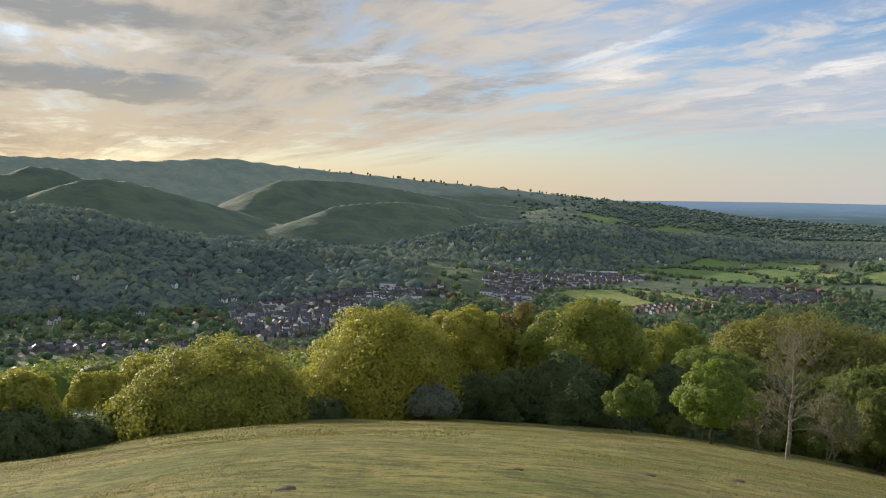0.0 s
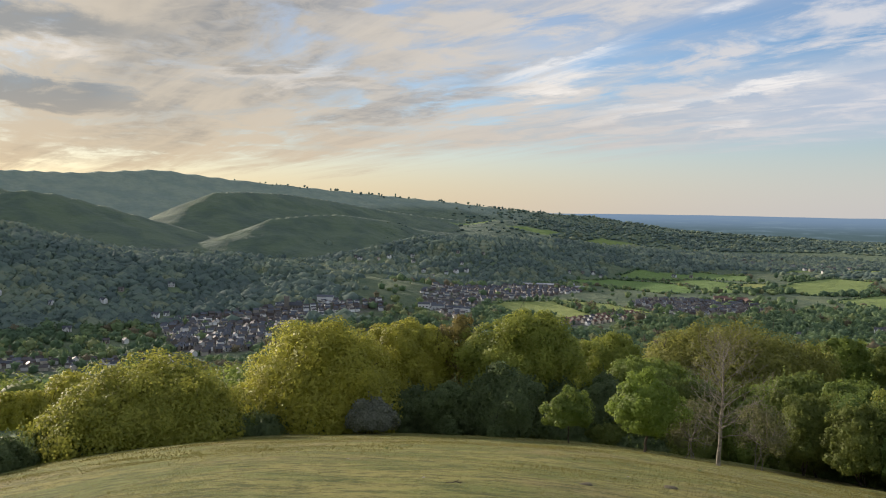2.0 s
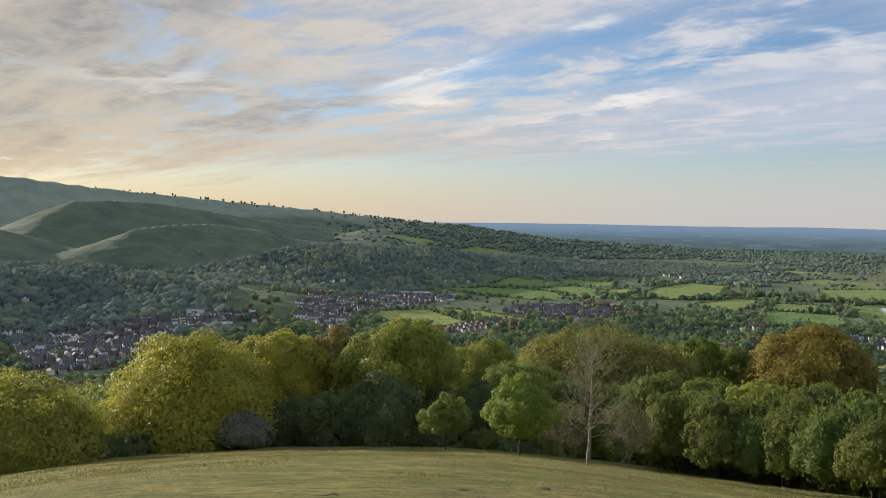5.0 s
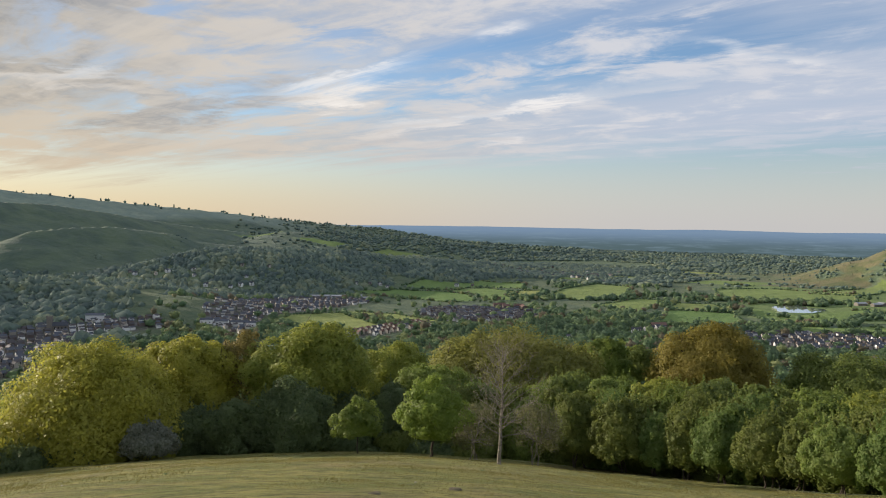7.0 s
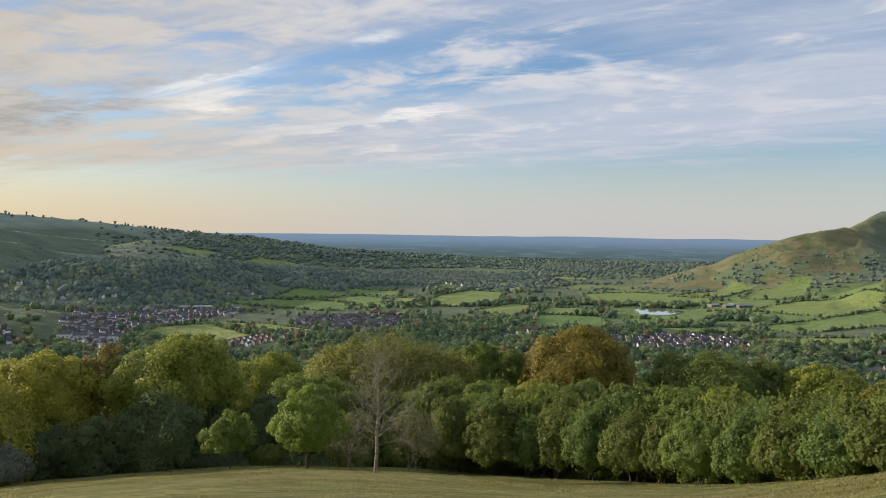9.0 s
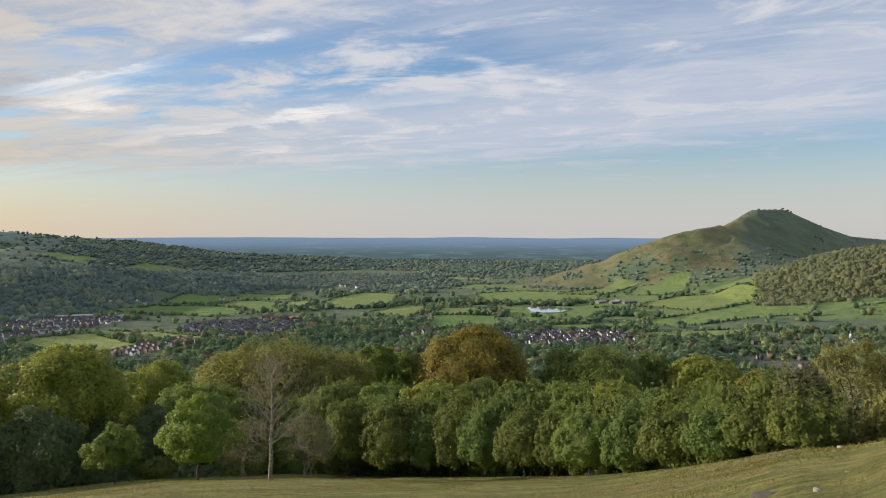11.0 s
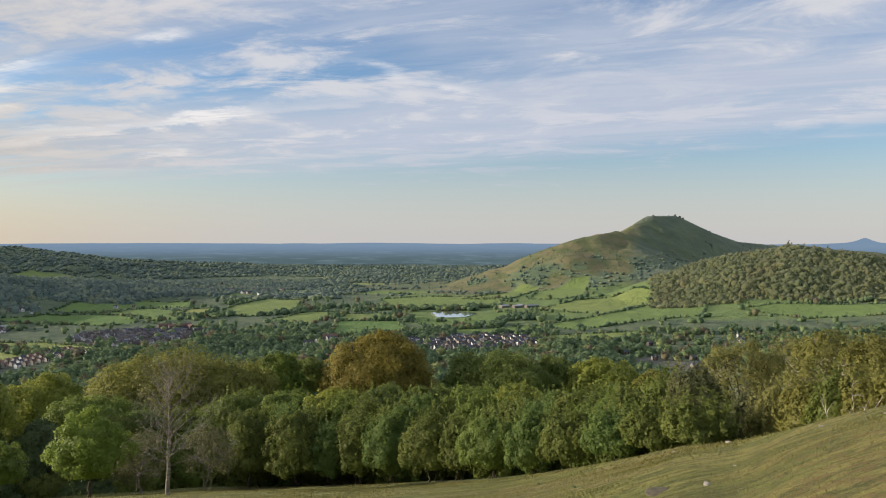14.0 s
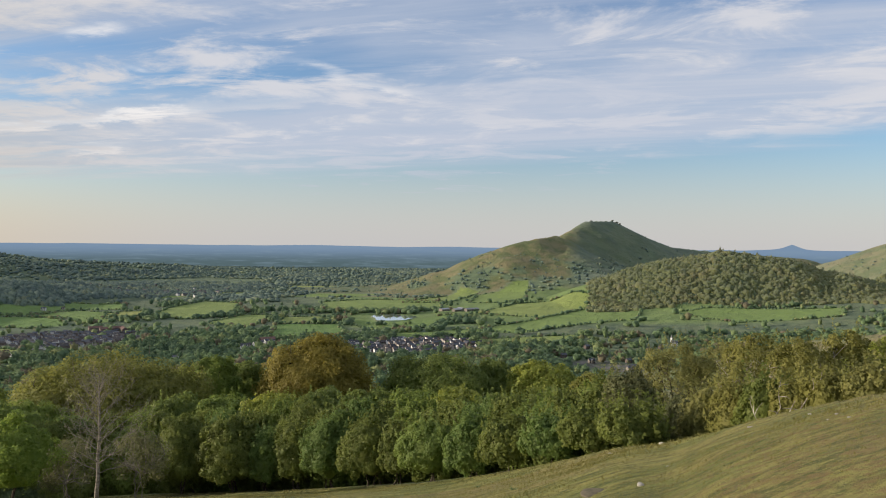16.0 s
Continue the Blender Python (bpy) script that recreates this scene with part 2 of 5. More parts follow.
    turf = n.mix(n.math("MULTIPLY", n.step(n.noise(stretched, 1.5, 9.0, 0.82), 0.46, 0.58), 0.85), turf, (0.070, 0.082, 0.020))
    turf = n.mix(n.math("MULTIPLY", n.step(n.noise(at, 9.0, 5.0, 0.75), 0.52, 0.68), 0.75), turf, (0.370, 0.325, 0.110))
    steps = n.noise(n.add("ShaderNodeMapping", values={"Vector": at, "Scale": (0.35, 1.0, 4.0)}), 1.1, 6.0, 0.7)
    turf = n.mix(n.math("MULTIPLY", n.step(steps, 0.57, 0.66), 0.5), turf, (0.060, 0.062, 0.018))
    turf = n.mix(n.math("MULTIPLY", mask("dry"), n.math("MULTIPLY", n.step(n.noise(at, 2.6, 8.0, 0.78), 0.44, 0.60), 0.85)), turf, (0.215, 0.150, 0.058))
    colour = n.mix(mask("meadow"), rough, field)
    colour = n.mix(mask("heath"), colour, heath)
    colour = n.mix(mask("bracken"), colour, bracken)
    colour = n.mix(mask("crag"), colour, crag)
    colour = n.mix(mask("wood"), colour, wood)
    colour = n.mix(mask("town"), colour, n.mix(n.step(n.noise(at, 0.06, 4.0, 0.7), 0.4, 0.6), (0.080, 0.095, 0.055), (0.14, 0.135, 0.125)))
    colour = n.mix(mask("pasture"), colour, turf)
    n.put(body.inputs["Base Color"], colour)
    # open hills get the bluish sheen in place of haze
    hazed = n.math("MULTIPLY", n.math("MAXIMUM", mask("heath"), mask("bracken")), n.math("SUBTRACT", 1.0, mask("crag")))
    n.put(body.inputs["Sheen Weight"], n.math("ADD", 0.02, n.math("MULTIPLY", hazed, 0.07)))
    bumps = n.math("ADD", n.math("MULTIPLY", fine, 0.6), n.math("MULTIPLY", n.noise(at, 2.6, 7.0, 0.78), 0.5))
    small = n.tree.nodes.new("ShaderNodeBump")
    for key, value in {"Height": bumps, "Strength": 1.0, "Distance": 0.26}.items():
        n.put(small.inputs[key], value)
    gullies = n.add("ShaderNodeBump", values={"Height": n.noise(at, 0.012, 7.0, 0.66), "Strength": n.math("SUBTRACT", 1.0, mask("pasture")), "Distance": 16.0, "Normal": small.outputs[0]})
    n.put(body.inputs["Normal"], gullies)
    return m


LAND = land_material()


def far_leaf_material(name, tints, dim, down=0.14):
    """Crowns far off: each tree its own tint, mottled, and a little light coming through the leaves; down: weight of
    the haze sheen.
    """
    m, n, body = surface(name, 0.8)
    haze_sheen(body, down)
    each = n.add("ShaderNodeAttribute", out=2, attribute_name="tint")
    at = place_of(n)
    ramp = n.tree.nodes.new("ShaderNodeValToRGB")
    n.put(ramp.inputs[0], each)
    while len(ramp.color_ramp.elements) < len(tints):
        ramp.color_ramp.elements.new(0.5)
    for e, (where, colour) in zip(ramp.color_ramp.elements, tints):
        e.position, e.color = where, (*colour, 1)
    mottle = n.noise(at, 0.25, 5.0, 0.75)
    relief(n, body, n.noise(at, 0.42, 4.0, 0.7), 0.6, 2.2)
    colour = n.mix(n.math("MULTIPLY", n.step(mottle, 0.4, 0.65), 0.4), ramp.outputs[0], dim)
    n.put(body.inputs["Base Color"], colour)
    glow = n.add("ShaderNodeBsdfTranslucent", values={"Color": colour})
    n.put(n.tree.nodes["Material Output"].inputs["Surface"], n.add("ShaderNodeMixShader", values={0: 0.3, 1: body.outputs[0], 2: glow}))
    return m


# valley crowns lighter and bluer than leaves are, for haze
WOODLAND = far_leaf_material("woodland_leaves", [(0.0, (0.095, 0.16, 0.091)), (0.3, (0.129, 0.207, 0.105)), (0.55, (0.168, 0.251, 0.117)), (0.78, (0.224, 0.299, 0.13)), (0.91, (0.292, 0.322, 0.134)), (0.97, (0.224, 0.193, 0.117)), (1.0, (0.139, 0.11, 0.096))], (0.112, 0.160, 0.080), 0.03)
# ridges and plain: more haze put into the leaf tints
HAZED_WOOD = far_leaf_material("hazed_wood_leaves", [(0.0, (0.108, 0.160, 0.146)), (0.4, (0.150, 0.216, 0.178)), (0.8, (0.215, 0.282, 0.200)), (1.0, (0.265, 0.305, 0.185))], (0.118, 0.165, 0.126), 0.04)
HILL_WOOD = far_leaf_material("hill_wood_leaves", [(0.0, (0.160, 0.195, 0.072)), (0.4, (0.190, 0.215, 0.078)), (0.8, (0.224, 0.236, 0.086)), (1.0, (0.220, 0.210, 0.086))], (0.168, 0.184, 0.070))

RENDER_WHITE = plain_material("white_render", (0.68, 0.68, 0.67), (0.77, 0.77, 0.76), 1.2)
RENDER_CREAM = plain_material("cream_render", (0.36, 0.34, 0.30), (0.46, 0.43, 0.38), 1.2)
BRICK_RED = plain_material("red_brick", (0.122, 0.100, 0.093), (0.170, 0.142, 0.130), 2.0)
STONE_GREY = plain_material("grey_stone", (0.17, 0.155, 0.135), (0.25, 0.23, 0.20), 1.4)
SLATE = plain_material("slate_roof", (0.066, 0.076, 0.096), (0.110, 0.122, 0.146), 1.6, 0.6)
TILE_BROWN = plain_material("brown_tile_roof", (0.084, 0.080, 0.084), (0.126, 0.118, 0.120), 1.6)
TILE_RED = plain_material("red_tile_roof", (0.150, 0.092, 0.078), (0.205, 0.128, 0.106), 1.6)
SHEET_GREY = plain_material("grey_sheet_roof", (0.30, 0.31, 0.33), (0.38, 0.39, 0.41), 0.5, 0.5)
GLASS_DARK = plain_material("window_glass", (0.020, 0.024, 0.030), (0.030, 0.034, 0.040), 1.0, 0.15)
DOOR_PAINT = plain_material("painted_door", (0.10, 0.06, 0.05), (0.14, 0.09, 0.07), 1.0, 0.5)


def water_material():
    m, n, body = surface("pond_water", 0.03)
    body.inputs["Base Color"].default_value = (0.80, 0.83, 0.86, 1)
    body.inputs["Metallic"].default_value = 0.85
    relief(n, body, n.noise(place_of(n), 0.4, 3.0, 0.6), 0.01, 0.02)
    return m


WATER = water_material()

# ---- the lie of the land ----
def fade(lo, hi, v):
    k = np.clip((v - lo) / (hi - lo), 0, 1)
    return k * k * (3 - 2 * k)


def lattice(x, y, seed):
    """Smooth value noise between -1 and 1."""
    xi, yi = np.floor(x).astype(np.int64), np.floor(y).astype(np.int64)
    fx, fy = x - xi, y - yi
    fx, fy = fx * fx * (3 - 2 * fx), fy * fy * (3 - 2 * fy)

    def corner(a, b):
        h = (a * 374761393 + b * 668265263 + seed * 974711) & 0xFFFFFFFF
        h = ((h ^ (h >> 13)) * 1274126177) & 0xFFFFFFFF
        return ((h ^ (h >> 16)) & 0xFFFF) / 32767.5 - 1

    top = corner(xi, yi) * (1 - fx) + corner(xi + 1, yi) * fx
    low = corner(xi, yi + 1) * (1 - fx) + corner(xi + 1, yi + 1) * fx
    return top * (1 - fy) + low * fy


def fractal(x, y, size, seed, octaves=4):
    total, amp, freq = 0.0, 1.0, 1.0 / size
    for k in range(octaves):
        total = total + amp * lattice(x * freq + 17.3 * k, y * freq - 9.1 * k, seed + k)
        amp, freq = amp * 0.5, freq * 2.03
    return total


def spot(bearing, rise, away):
    """A place by its bearing (degrees clockwise from +y), its rise over the eye's level (degrees) and its distance."""
    a = radians(bearing)
    return away * math.sin(a), away * math.cos(a), EYE + away * math.tan(radians(rise))


# crest lines of the hills: reach of the flank, roughness, sharpness, then (bearing, rise, distance)
HILLS = [
    (1500, 14, 2.0, [(-100, 2.0, 3300), (-75, 2.0, 3400), (-53, 1.92, 3700), (-44.5, 1.82, 3900), (-39.4, 2.18, 4000), (-34.4, 1.6, 4100), (-27.2, 0.98, 4200), (-19.6, 0.34, 4350), (-14, -0.26, 4500), (-9, -0.6, 4750)]),
    (520, 10, 1.6, [(-62, 1.5, 2560), (-52.6, 0.75, 2600), (-51.5, 1.30, 2620), (-49.8, 1.18, 2660), (-48.4, 0.6, 2700), (-46, -0.6, 2780)]),
    (600, 10, 1.7, [(-49.6, 0.2, 2330), (-47.6, 0.64, 2350), (-45.4, 0.38, 2380), (-42.7, -0.34, 2410), (-39.6, -1.25, 2440), (-38.2, -1.95, 2460), (-36.4, -2.9, 2480), (-34.6, -4.4, 2500)]),
    (620, 12, 1.6, [(-41.4, -3.4, 2560), (-39.0, -1.24, 2680), (-37.2, -0.28, 2760), (-35.8, 0.70, 2840), (-33.9, 0.80, 2950), (-30.9, 0.69, 3100), (-27.7, 0.26, 3260), (-24.2, -0.33, 3400), (-21, -0.75, 3550), (-18, -1.0, 3700)]),
    (430, 14, 1.5, [(-35.6, -3.6, 2160), (-33.7, -1.9, 2220), (-31.9, -1.04, 2270), (-29.7, -0.77, 2330), (-27.2, -0.68, 2400), (-24.2, -1.06, 2500), (-21.5, -1.7, 2590), (-17, -2.1, 2750)]),
    (560, 20, 1.25, [(-75, -0.6, 1750), (-60, -0.8, 1750), (-53, -1.3, 1740), (-50.5, -1.95, 1720), (-48.4, -3.0, 1700), (-45.4, -3.75, 1680), (-43.7, -3.25, 1670), (-40.7, -3.4, 1660), (-37, -3.85, 1650), (-34.1, -3.65, 1640), (-30.9, -4.3, 1620), (-28, -5.0, 1600)]),
    (460, 13, 1.25, [(-26.2, -3.5, 1950), (-21, -2.3, 2080), (-17, -2.2, 2200), (-11.6, -2.4, 2350), (-7.8, -2.7, 2500), (-0.7, -3.1, 2800), (8, -3.2, 3200)]),
    (900, 8, 1.6, [(-16, -0.9, 3500), (-12, -0.95, 3650), (-8, -1.05, 3800), (-3, -1.45, 4000), (4, -1.75, 4300)]),
    (450, 17, 1.4, [(20.5, -3.6, 2860), (21.7, -3.15, 2860), (25.6, -1.6, 2840), (28.3, 0.06, 2820), (29.6, 0.34, 2850), (31.0, 0.55, 2950)]),
    (480, 14, 1.35, [(31.0, 0.5, 2940), (31.9, -0.3, 2830), (32.2, -1.4, 2690), (31.9, -2.7, 2540)]),
    (330, 7, 1.15, [(32.6, -3.9, 2020), (36.7, -2.2, 2080), (39.3, -1.05, 2100), (42.2, -0.52, 2120), (44.7, -0.85, 2130), (48.1, -1.7, 2140), (51.4, -2.5, 2140), (56, -3.4, 2100)]),
    (900, 4, 1.25, [(30, -4.15, 2200), (38, -3.95, 2050), (46, -3.75, 1950), (60, -3.0, 1900), (80, -2.6, 1800)]),
    (300, 4, 1.6, [(44.2, -1.6, 4750), (47.6, -1.5, 4780), (54, -1.5, 4820)]),
    (420, 8, 1.4, [(49.2, -1.4, 2900), (50.6, -0.5, 2750), (52, 0.3, 2650), (58, 1.6, 2500), (75, 1.4, 2300)]),
    (240, 5, 1.4, [(45.6, -6.7, 980), (48, -6.0, 930), (51, -5.5, 900), (58, -4.6, 850), (75, -2.0, 800)]),
    (400, 12, 1.42, [(31.5, 0.62, 3060), (32.2, 1.05, 3120), (33.1, 1.64, 3200), (34.9, 1.64, 3330), (35.35, 1.40, 3370), (36.8, 0.68, 3560), (38.2, -0.08, 3780), (40.2, -0.28, 3980), (47, -0.8, 4300)]),
]

# the near pasture: (bearing, fall to its rim in degrees, distance of the rim)
RIM = [(-180, 14, 60), (-130, 4, 60), (-95, -9, 62), (-72, -15.5, 64), (-53, -17.1, 66), (-40, -16.25, 70), (-25, -16.1, 76), (-10, -16.3, 78), (0, -16.75, 74), (8, -17.15, 68), (16, -17.2, 62),
       (24, -16.7, 52), (32, -14.95, 40), (35.6, -14.05, 36), (39.3, -13.45, 33), (43, -12.1, 29), (46.6, -10.85, 27), (52, -9.1, 25), (70, -4, 28), (105, 5, 45), (140, 12, 60), (180, 14, 60)]


def round_curve(bearing, column):
    """A smooth closed curve through the rim's values."""
    xs, ys = np.array([r[0] for r in RIM], float), np.array([r[column] for r in RIM], float)
    slope = np.gradient(ys, xs)
    b = np.clip(bearing, -180, 179.999)
    i = np.clip(np.searchsorted(xs, b, side="right") - 1, 0, len(xs) - 2)
    h = xs[i + 1] - xs[i]
    u = (b - xs[i]) / h
    return ((1 + 2 * u) * (1 - u) ** 2 * ys[i] + u * (1 - u) ** 2 * h * slope[i] + u * u * (3 - 2 * u) * ys[i + 1] + u * u * (u - 1) * h * slope[i + 1])


def flank(s, sharp):
    """Height of a hill's side, from 1 on the crest to 0 at its foot; the sharper, the more it is hollowed."""
    s = np.clip(s, 0, 1)
    return (1 - s) ** sharp * (1 + (2.1 - sharp) * s * (sharp < 2))


def ground(x, y):
    """Height of the land at arrays x, y."""
    x, y = np.asarray(x, float), np.asarray(y, float)
    away, bearing = np.hypot(x, y), np.degrees(np.arctan2(x, y))
    floor = -170 + 6 * fade(3300, 4930, away) + 1.6 * fractal(x, y, 420, 5, 3)
    soft = 5.0
    stack = [floor]
    rough = fractal(x, y, 260, 11, 5)
    gully = np.abs(fractal(x + 90 * lattice(x / 300, y / 300, 3), y, 330, 23, 3))
    for reach, amp, sharp, crest in HILLS:
        pts = [spot(*c) for c in crest]
        best = np.full(x.shape, -400.0)
        for (ax, ay, az), (bx, by, bz) in zip(pts, pts[1:]):
            dx, dy = bx - ax, by - ay
            k = np.clip(((x - ax) * dx + (y - ay) * dy) / (dx * dx + dy * dy), 0, 1)
            off = np.hypot(x - ax - k * dx, y - ay - k * dy)
            z = az + k * (bz - az)
            side = flank(off / reach, sharp)
            crumple = (amp * rough - 1.6 * amp * (0.5 - gully).clip(0, 1)) * np.clip(off / reach * 4, 0, 1) * side
            best = np.maximum(best, np.where(side > 0, floor - 12 + (z - floor + 12) * side + crumple, -400.0))
        stack.append(best)
    stack = np.array(stack)
    top = stack.max(0)
    land = top + soft * np.log(np.exp((stack - top) / soft).sum(0)) - soft * 0.05
    # the hillside underfoot
    rim, fall = round_curve(bearing, 2), np.tan(np.radians(round_curve(bearing, 1)))
    rim_z = rim * fall + EYE
    k = away / rim
    lumps = 0.10 * fractal(x, y, 7, 41, 3) * fade(4, 14, away) + 0.35 * fractal(x, y, 26, 51, 2) * fade(8, 25, away) * fade(1.0, 0.6, k)
    field = rim_z * k + lumps
    drop = rim_z - (away - rim) * (0.21 + 0.13 * fade(24, 40, bearing)) - 3.0 * fade(0, 30, away - rim) + 1.5 * fractal(x, y, 60, 61, 3) * fade(0, 40, away - rim)
    back = np.maximum(rim_z, 0) + (away - rim) * 0.12
    outside = np.where(rim_z > 0, back, drop)
    near = np.where(k < 1, field, outside)
    high = np.maximum(near, land)
    near = np.where(k < 1.0, near, high + 6.0 * np.log1p(np.exp(-np.abs(near - land) / 6.0)) * fade(1.0, 2.0, k))
    return near

# ---- building blocks ----
def quick_mesh(name, verts, faces, material=None, smooth=False):
    """A mesh from arrays of points and of faces with one number of corners."""
    me = bpy.data.meshes.new(name)
    verts, faces = np.asarray(verts, np.float32), np.asarray(faces, np.int32)
    sides = faces.shape[1]
    me.vertices.add(len(verts))
    me.vertices.foreach_set("co", verts.ravel())
    me.loops.add(faces.size)
    me.loops.foreach_set("vertex_index", faces.ravel())
    me.polygons.add(len(faces))
    me.polygons.foreach_set("loop_start", np.arange(len(faces), dtype=np.int32) * sides)
    me.polygons.foreach_set("loop_total", np.full(len(faces), sides, np.int32))
    me.polygons.foreach_set("use_smooth", np.full(len(faces), smooth))
    me.update(calc_edges=True)
    me.validate()
    if material:
        me.materials.append(material)
    return me


def part(name, data, material=None, parent=None, label=""):
    """One mesh object, from a bmesh or a mesh, under a thing or a part."""
    if isinstance(data, bmesh.types.BMesh):
        me = bpy.data.meshes.new(name)
        data.to_mesh(me)
        data.free()
        if material:
            me.materials.append(material)
        data = me
    ob = new(name, data)
    ob.parent = parent
    return tagged(ob, label)


def thing(name, place, label, category, group="", kind="", turn=0.0, size=1.0):
    ob = new(name)
    ob.empty_display_size = 0.5
    ob.matrix_basis = pose(*place, 0, 0, turn) @ Matrix.Scale(size, 4)
    return tagged(ob, label, category, group, kind)


def height(x, y):
    return float(ground(np.array([x]), np.array([y]))[0])


def heights(places):
    """Heights of many places (x, y, ...) at once."""
    return ground(np.array([p[0] for p in places], float), np.array([p[1] for p in places], float))


# ---- masks of the land cover ----
def crest_offset(index, x, y):
    """Distance to a hill's crest line, and how far in front of it (towards the valley's middle) a place lies."""
    pts = [spot(*c) for c in HILLS[index][3]]
    best = np.full(np.shape(x), 1e9)
    for (ax, ay, _), (bx, by, _) in zip(pts, pts[1:]):
        dx, dy = bx - ax, by - ay
        k = np.clip(((x - ax) * dx + (y - ay) * dy) / (dx * dx + dy * dy), 0, 1)
        best = np.minimum(best, np.hypot(x - ax - k * dx, y - ay - k * dy))
    return best


MEADOWS = []


def meadow(tone, *corners):
    """A meadow by its corners; tone: 0 deep green to 1 dry yellow."""
    MEADOWS.append((tone, corners))


meadow(0.75, (-382, 1240), (-365, 1345), (-290, 1430), (-200, 1275), (-217, 1194), (-336, 1218))
meadow(0.70, (-312, 1470), (-195, 1450), (-100, 1356), (-141, 1310), (-200, 1355), (-268, 1400))
meadow(0.12, (-352, 1836), (-242, 1766), (-121, 1700), (-60, 1745), (-90, 1880), (-150, 1945), (-270, 1930))
meadow(0.25, (-150, 1960), (-75, 1890), (-40, 1770), (5, 1792), (22, 2010), (-60, 2080))
meadow(0.18, (-260, 1985), (-160, 1975), (-60, 2105), (40, 2090), (60, 2260), (-180, 2220))
meadow(1.00, (-4, 1994), (82, 2056), (81, 1872), (6, 1850))
meadow(0.50, (90, 1925), (150, 2120), (257, 2299), (345, 2197), (280, 1905), (152, 1810))
meadow(0.08, (249, 1420), (330, 1640), (450, 1590), (415, 1432), (294, 1384))
meadow(0.62, (335, 1655), (366, 1790), (440, 1780), (455, 1600))
meadow(0.45, (191, 1706), (300, 1885), (360, 1828), (262, 1580))
meadow(0.42, (500, 1900), (555, 2165), (705, 2215), (860, 2010), (745, 1790), (660, 1790))
meadow(0.25, (470, 1600), (500, 1690), (560, 1600), (720, 1660), (735, 1600), (600, 1480), (480, 1480))
meadow(0.52, (737, 2035), (1040, 2335), (1085, 2247), (850, 1965))
meadow(0.38, (1030, 2160), (1206, 2240), (1235, 2206), (1010, 1860), (915, 1780), (880, 1900))
meadow(0.60, (780, 1640), (930, 1740), (1060, 1690), (1075, 1600), (850, 1475))
meadow(0.30, (640, 1392), (840, 1462), (1071, 1586), (1108, 1471), (991, 1338), (701, 1318))
meadow(0.30, (485, 1425), (682, 1400), (638, 1328), (470, 1325))
meadow(0.55, (612, 1275), (791, 1244), (725, 1168), (592, 1202))
meadow(0.28, (1104, 1350), (1207, 1385), (1380, 1164), (1269, 1078), (1094, 1168))
meadow(0.20, (-720, 500), (-640, 560), (-560, 620), (-560, 540), (-640, 440))
meadow(0.35, (520, 2420), (640, 2560), (860, 2500), (700, 2330))
meadow(0.55, (230, 2560), (300, 2680), (480, 2640), (430, 2540))
meadow(0.30, (30, 2480), (80, 2570), (240, 2500), (160, 2420))
meadow(0.80, (600, 2900), (640, 3000), (820, 2920), (780, 2850))
meadow(0.40, (420, 3150), (460, 3280), (640, 3200), (600, 3100))
meadow(0.30, (-900, 3250), (-820, 3330), (-640, 3260), (-700, 3170))
meadow(0.80, (-760, 2620), (-680, 2690), (-520, 2640), (-560, 2590))
meadow(0.45, (-560, 3150), (-500, 3300), (-330, 3260), (-360, 3120))
meadow(0.35, (-1180, 3350), (-1120, 3430), (-950, 3380), (-1000, 3290))
meadow(0.55, (1500, 1250), (1640, 1400), (1900, 1200), (1700, 1050))


def edge_distance(corners, x, y):
    """Distance to a meadow's edge, negative inside."""
    inside, near = np.zeros(np.shape(x), bool), np.full(np.shape(x), 1e9)
    for (ax, ay), (bx, by) in zip(corners, corners[1:] + corners[:1]):
        dx, dy = bx - ax, by - ay
        k = np.clip(((x - ax) * dx + (y - ay) * dy) / (dx * dx + dy * dy), 0, 1)
        near = np.minimum(near, np.hypot(x - ax - k * dx, y - ay - k * dy))
        cross = (ay > y) != (by > y)
        inside ^= cross & (x < dx * (y - ay) / (dy if dy else 1e-9) + ax)
    return np.where(inside, -near, near)


def wobble(x, y):
    return x + 9 * lattice(x / 70, y / 70, 5), y + 9 * lattice(x / 70, y / 70, 6)


def meadow_cover(x, y):
    """How much a place is meadow (0 or 1, soft at the hedge), its tone, and the distance to the nearest hedge."""
    wx, wy = wobble(x, y)
    cover, tone, hedge = np.zeros(np.shape(x)), np.full(np.shape(x), 0.3), np.full(np.shape(x), 1e9)
    for t, corners in MEADOWS:
        d = edge_distance(corners, wx, wy)
        cover = np.maximum(cover, fade(3, -4, d))
        tone = np.where(d < 0, t, tone)
        hedge = np.minimum(hedge, np.abs(d))
    return cover, tone, hedge


def crest_away(index, bearing):
    """Distance of a hill's crest line from the viewpoint at each bearing."""
    crest = HILLS[index][3]
    return np.interp(bearing, [c[0] for c in crest], [c[2] for c in crest])


def wood_mask(x, y):
    """Share of tree cover, from 0 to 1."""
    away, bearing = np.hypot(x, y), np.degrees(np.arctan2(x, y))
    rag = 60 * fractal(x, y, 160, 71, 3)
    left = fade(40, 0, crest_offset(5, x, y) + rag - 480) * fade(-25, -29, bearing) * fade(90, 40, away - crest_away(5, bearing))
    right = fade(40, 0, crest_offset(6, x, y) + rag - 330) * fade(10, 0, bearing) * fade(90, 40, away - crest_away(6, bearing)) * fade(-28.5, -26, bearing)
    helmeth = fade(20, 0, crest_offset(10, x, y) + rag * 0.3 - 235) * fade(33.0, 33.8, bearing)
    patch = fractal(x, y, 190, 81, 4)
